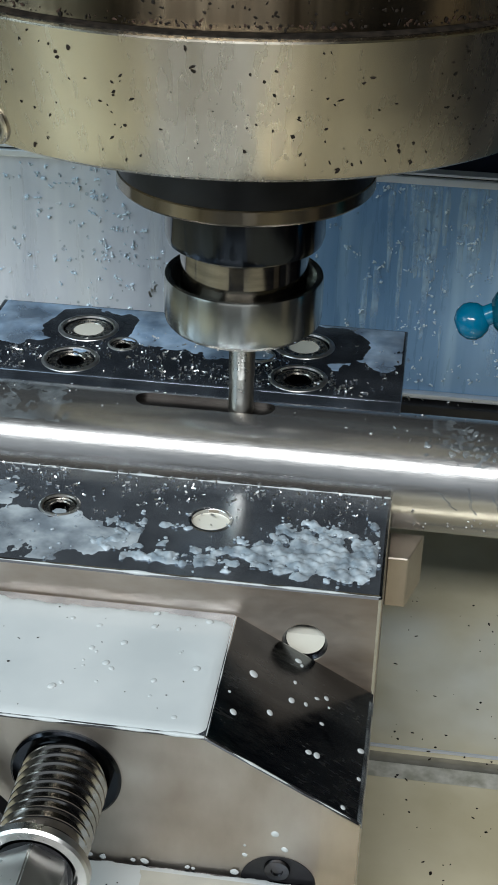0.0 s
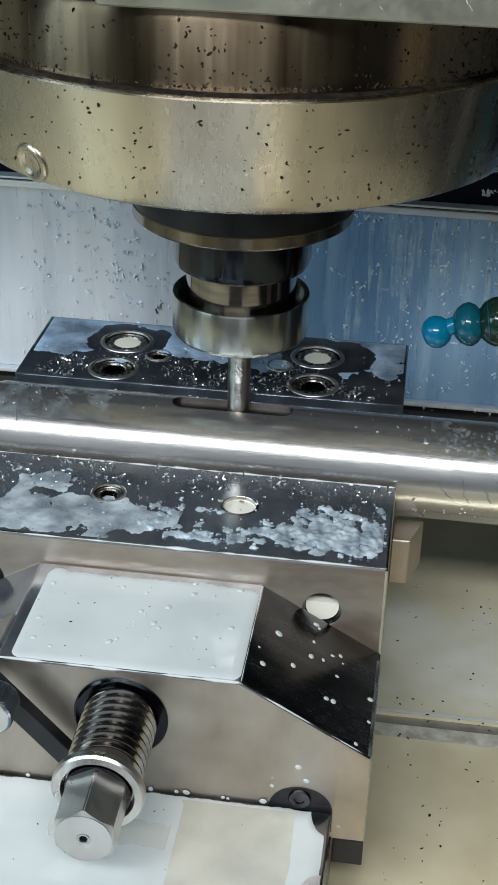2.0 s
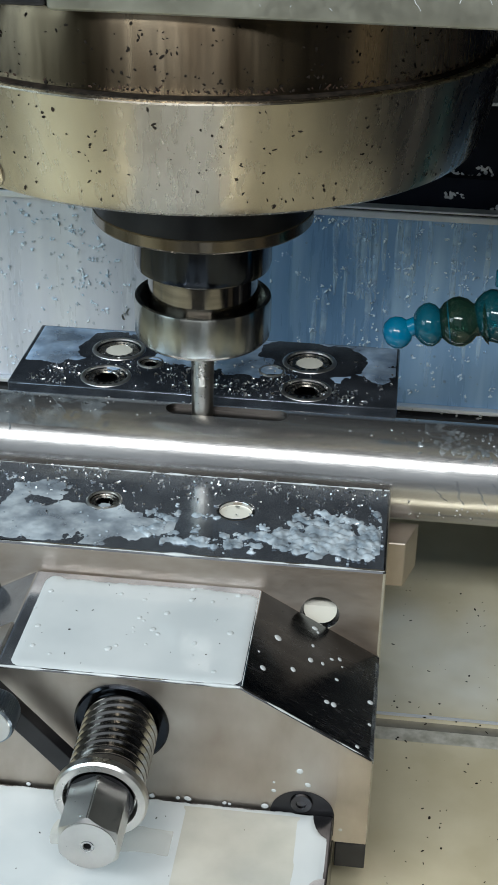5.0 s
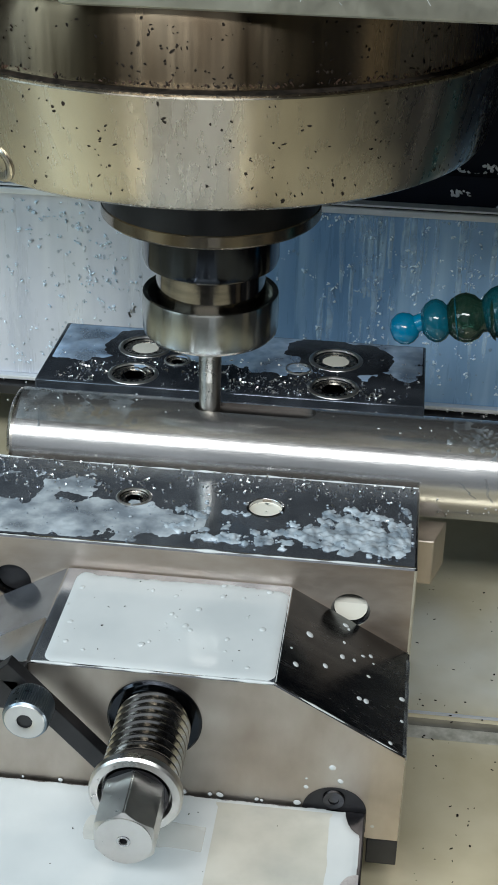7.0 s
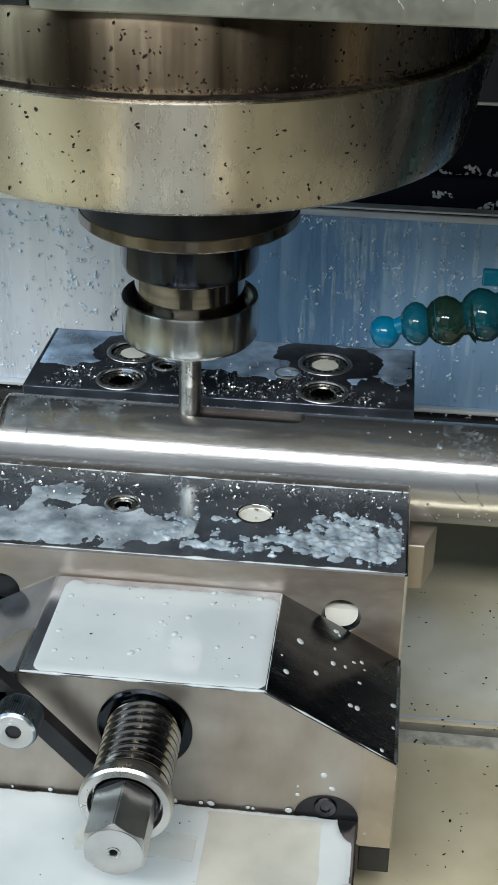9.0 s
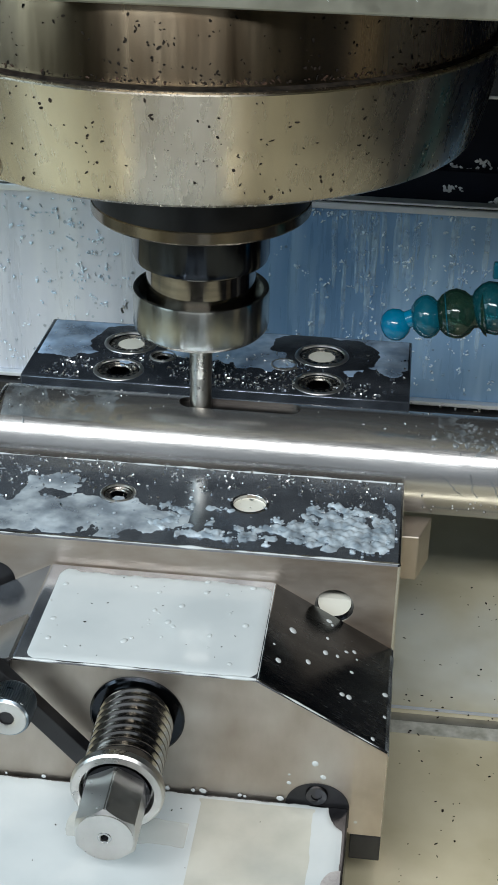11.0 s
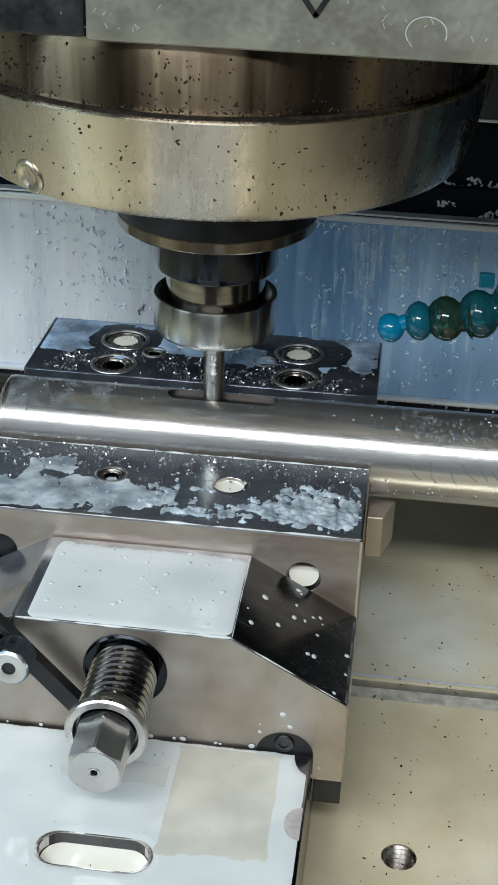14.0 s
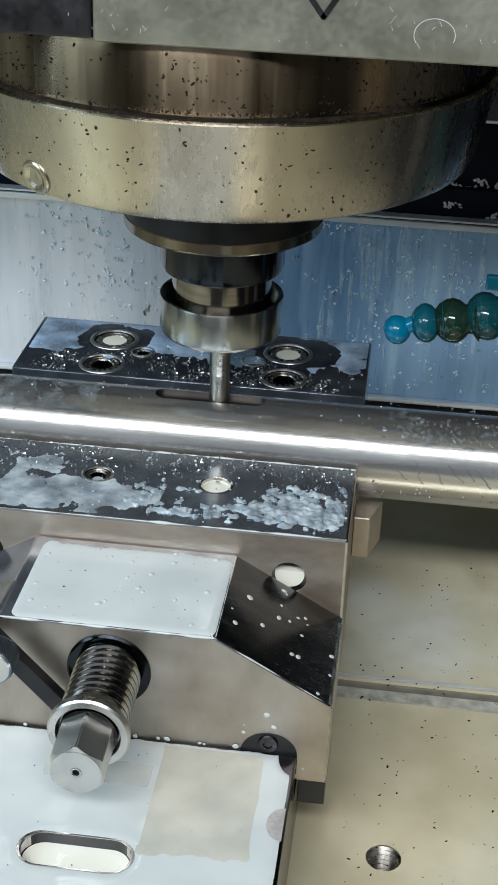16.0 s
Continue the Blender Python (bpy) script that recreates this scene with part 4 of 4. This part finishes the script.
    for k in range(1100):
        x, y = rng.uniform(-12.5, -0.2), 3.3 + abs(rng.gauss(0, 1.3))
        if y < 7 and fbm(x, y, 0.9, 9.3) + 0.4 * fbm(x, y, 3.0, 4.4) > -0.05 and all(math.hypot(x - u, y - w) > 0.62 for u, w in bores):
            pts.append(((x, y, BZ), (0, 0, 1)))
    for k in range(420):
        x, y = rng.uniform(XL, -0.2), -abs(rng.gauss(0, 1.0)) - 0.05
        if y > -3 and fbm(x, y, 0.8, 12) > -0.3:
            pts.append(((x, y, 0.0), (0, 0, 1)))
    for k in range(260):
        pts.append(((rng.uniform(XL, -0.1), rng.uniform(0.02, 0.26), -0.32 + rng.uniform(0, 0.1)), (0, 0, 1)))
    MOVERS.append(stuff("jaw_chips", scatter(pts, rng, (0.035, 0.10), 0.5, "curl"), CHIP, "curled steel chips scattered on the vise jaws", "chips", angle=30))
    pts = []
    for k in range(260):
        x, a = rng.uniform(XL, 8), radians(rng.choice((rng.uniform(-35, -5), rng.uniform(60, 130))))
        if a > 0 and -4 < x < 0 and rng.random() < 0.5:
            continue
        n3 = (0, -math.cos(a), math.sin(a))
        if abs(SR * n3[1]) < 0.45 and -7.5 < x < -3.2:
            continue
        pts.append(((x, SY + SR * n3[1], SZ + SR * n3[2]), n3))
    blobs = []
    for k in range(120):
        x, a = rng.gauss(2.0, 1.3), radians(rng.uniform(48, 82))
        n3 = (0, -math.cos(a), math.sin(a))
        if x > 0.7:
            blobs.append(((x, SY + SR * n3[1], SZ + SR * n3[2]), n3))
    MOVERS.append(stuff("shaft_drops", scatter(blobs, rng, (0.04, 0.11), 0.3), SKIN, "dull coolant drops stuck to the shaft", "drops"))
    MOVERS.append(stuff("shaft_chips", scatter(pts, rng, (0.025, 0.07), 0.4), CHIP, "fine chips and drops stuck to the shaft", "chips"))
    pts = []
    for k in range(18):
        u, v = rng.random(), rng.uniform(-8.8, -4.7)
        pts.append(((-3.49 + 3.4 * u, v, -0.91 - 1.94 * u), (0.495, 0, 0.869)))
    for k in range(26):
        pts.append(((rng.uniform(-9.5, -4), rng.uniform(-8.7, -4.8), -0.865), (0, 0, 1)))
    for k in range(8):
        pts.append(((rng.uniform(-3, -0.2), -8.98, rng.uniform(-5.5, -3.4)), (0, -1, 0)))
    for k in range(20):
        pts.append(((rng.uniform(-12.2, -2.7), -9.03, -4.8 + rng.uniform(-0.02, 0.05)), (0, -1, 0)))
    def bead(p, q, r):
        p, q = Vector(p), Vector(q)
        n, m, rows = int((q - p).length / 0.12), bmesh.new(), []
        across = (q - p).normalized()
        side = across.cross(Vector((0, 0, 1))).normalized()
        up = side.cross(across)
        for k in range(n + 1):
            c = p + (q - p) * k / n
            w = r * max(0.15, 0.75 + 1.3 * fbm(c.x, c.y, 1.1, 5.7))
            rows.append([m.verts.new(c + side * (w * math.cos(u)) + up * (w * math.sin(u))) for u in [math.pi * 2 * s / 6 for s in range(6)]])
        for e, f in zip(rows, rows[1:]):
            for s in range(6):
                m.faces.new((e[s], e[(s + 1) % 6], f[(s + 1) % 6], f[s]))
        return m
    # white wet beads added to draw the bright highlights of the jaw edges
    edges = join(bead((-9.85, -8.96, -0.92), (-3.5, -8.96, -0.92), 0.035), bead((-3.5, -8.95, -0.93), (-0.05, -8.95, -2.9), 0.02), bead((XL + 0.1, -4.48, -0.01), (-0.05, -4.48, -0.01), 0.028), bead((XL + 0.1, -0.02, -0.005), (-0.05, -0.02, -0.005), 0.028), bead((-3.47, -8.9, -0.93), (-3.47, -4.6, -0.93), 0.016))
    MOVERS.append(stuff("edge_highlights", edges, MILK, "thin white wet beads standing for highlights along the jaw edges", "coolant"))
    MOVERS.append(stuff("coolant_bead", prism([(-0.10, -2.83), (0.010, -2.89), (0.014, -3.05), (-0.004, -3.05)], -8.93, -4.9, 0), SKIN, "pale coolant bead along the jaw edge", "coolant"))
    MOVERS.append(stuff("jaw_drops", scatter(pts, rng, (0.035, 0.10), 0.28, "drop"), MILK, "pale coolant drops on the sloped jaw face", "drops"))
    pts = [((rng.uniform(-9.4, -3.9), rng.uniform(-8.7, -5.0), -0.866), (0, 0, 1)) for k in range(20)]
    pts += [((rng.uniform(-12, -1.4), rng.uniform(-19, -9.3), -4.81), (0, 0, 1)) for k in range(34)]
    MOVERS.append(stuff("pool_specks", scatter(pts, rng, (0.012, 0.035), 0.4), GRIT, "dark specks floating on the white coolant", "grit"))
    pts = []
    for k in range(520):
        x, z = rng.uniform(-15, 10), rng.uniform(-3.8, 3.7)
        if fbm(x, z, 0.5, 30) > -0.2:
            pts.append(((x, 14.0, z), (0, -1, 0)))
    for k in range(260):
        pts.append(((rng.gauss(-11, 1.6), 14.0, rng.uniform(-3.8, 3.6)), (0, -1, 0)))
    for k in range(250):
        pts.append(((rng.uniform(-2, 10), 14.0, rng.uniform(-3.7, 3.6)), (0, -1, 0)))
    for k in range(60):
        pts.append(((rng.uniform(-8, 10), 14.0, 3.7 - abs(rng.gauss(0, 0.1))), (0, -1, 0)))
    clumps = []
    for p, n3 in pts[::2]:
        for k in range(rng.choice((1, 2, 2, 3, 5))):
            clumps.append(((p[0] + rng.gauss(0, 0.07), p[1], p[2] + rng.gauss(0, 0.06)), n3))
    stuff("cover_chips", scatter(clumps, rng, (0.028, 0.075), 0.9), CLUMP, "bright wet chip clumps stuck to the sheet cover", "chips", angle=30)
    stuff("cover_drops", scatter(pts[1::3], rng, (0.03, 0.075), 0.7, "drop"), DROP, "coolant drops and chips on the sheet cover", "drops")
    curl = [((-9.3 + dx, 14.0, -0.85 + dz), (0, -1, 0)) for dx, dz in ((0, 0), (0.12, 0.08), (-0.08, -0.14))]
    stuff("cover_curl", scatter(curl, rng, (0.14, 0.2), 0.8, "curl"), BRIGHT, "larger steel chip stuck to the sheet cover", "chips", angle=30)
    runs = bmesh.new()
    for k in range(64):
        x = rng.choice((rng.gauss(0.2, 0.9), rng.gauss(0.6, 0.5), rng.gauss(3.2, 1.2), rng.uniform(-2, 9)))
        top, w = rng.choice((3.72, 3.72, rng.uniform(-1, 2.5))), rng.uniform(0.04, 0.15)
        fall, prev = rng.uniform(0.8, 3.4), None
        for j in range(15):
            u = j / 14
            x += rng.uniform(-0.015, 0.015)
            ww = w * (0.5 + 0.5 * math.sin(math.pi * (0.15 + 0.85 * u))) * rng.uniform(0.8, 1.2)
            row = [runs.verts.new((x + d * ww, 14.002 - h, max(top - fall * u, -3.9))) for d, h in ((-1, 0.0), (-0.4, 0.018), (0.4, 0.018), (1, 0.0))]
            if prev:
                for m in range(3):
                    runs.faces.new((prev[m], prev[m + 1], row[m + 1], row[m]))
            prev = row
    stuff("cover_runs", runs, RUNS, "pale coolant runs down the sheet cover", "coolant")
    pts = [((rng.uniform(-15, 10), 13.7, rng.uniform(-4.7, -4.1)), (0, -1, 0)) for k in range(160)]
    stuff("lip_chips", scatter(pts, rng, (0.04, 0.12), 0.4), CHIP, "chips caught on the lip under the cover", "chips")


wet()


def motions():
    for ob in MOVERS:
        base = ob.matrix_basis.translation.copy()
        walk(ob, [(t, Matrix.Translation(base + Vector((s * CM, 0, 0)))) for t, s in TABLE])


motions()
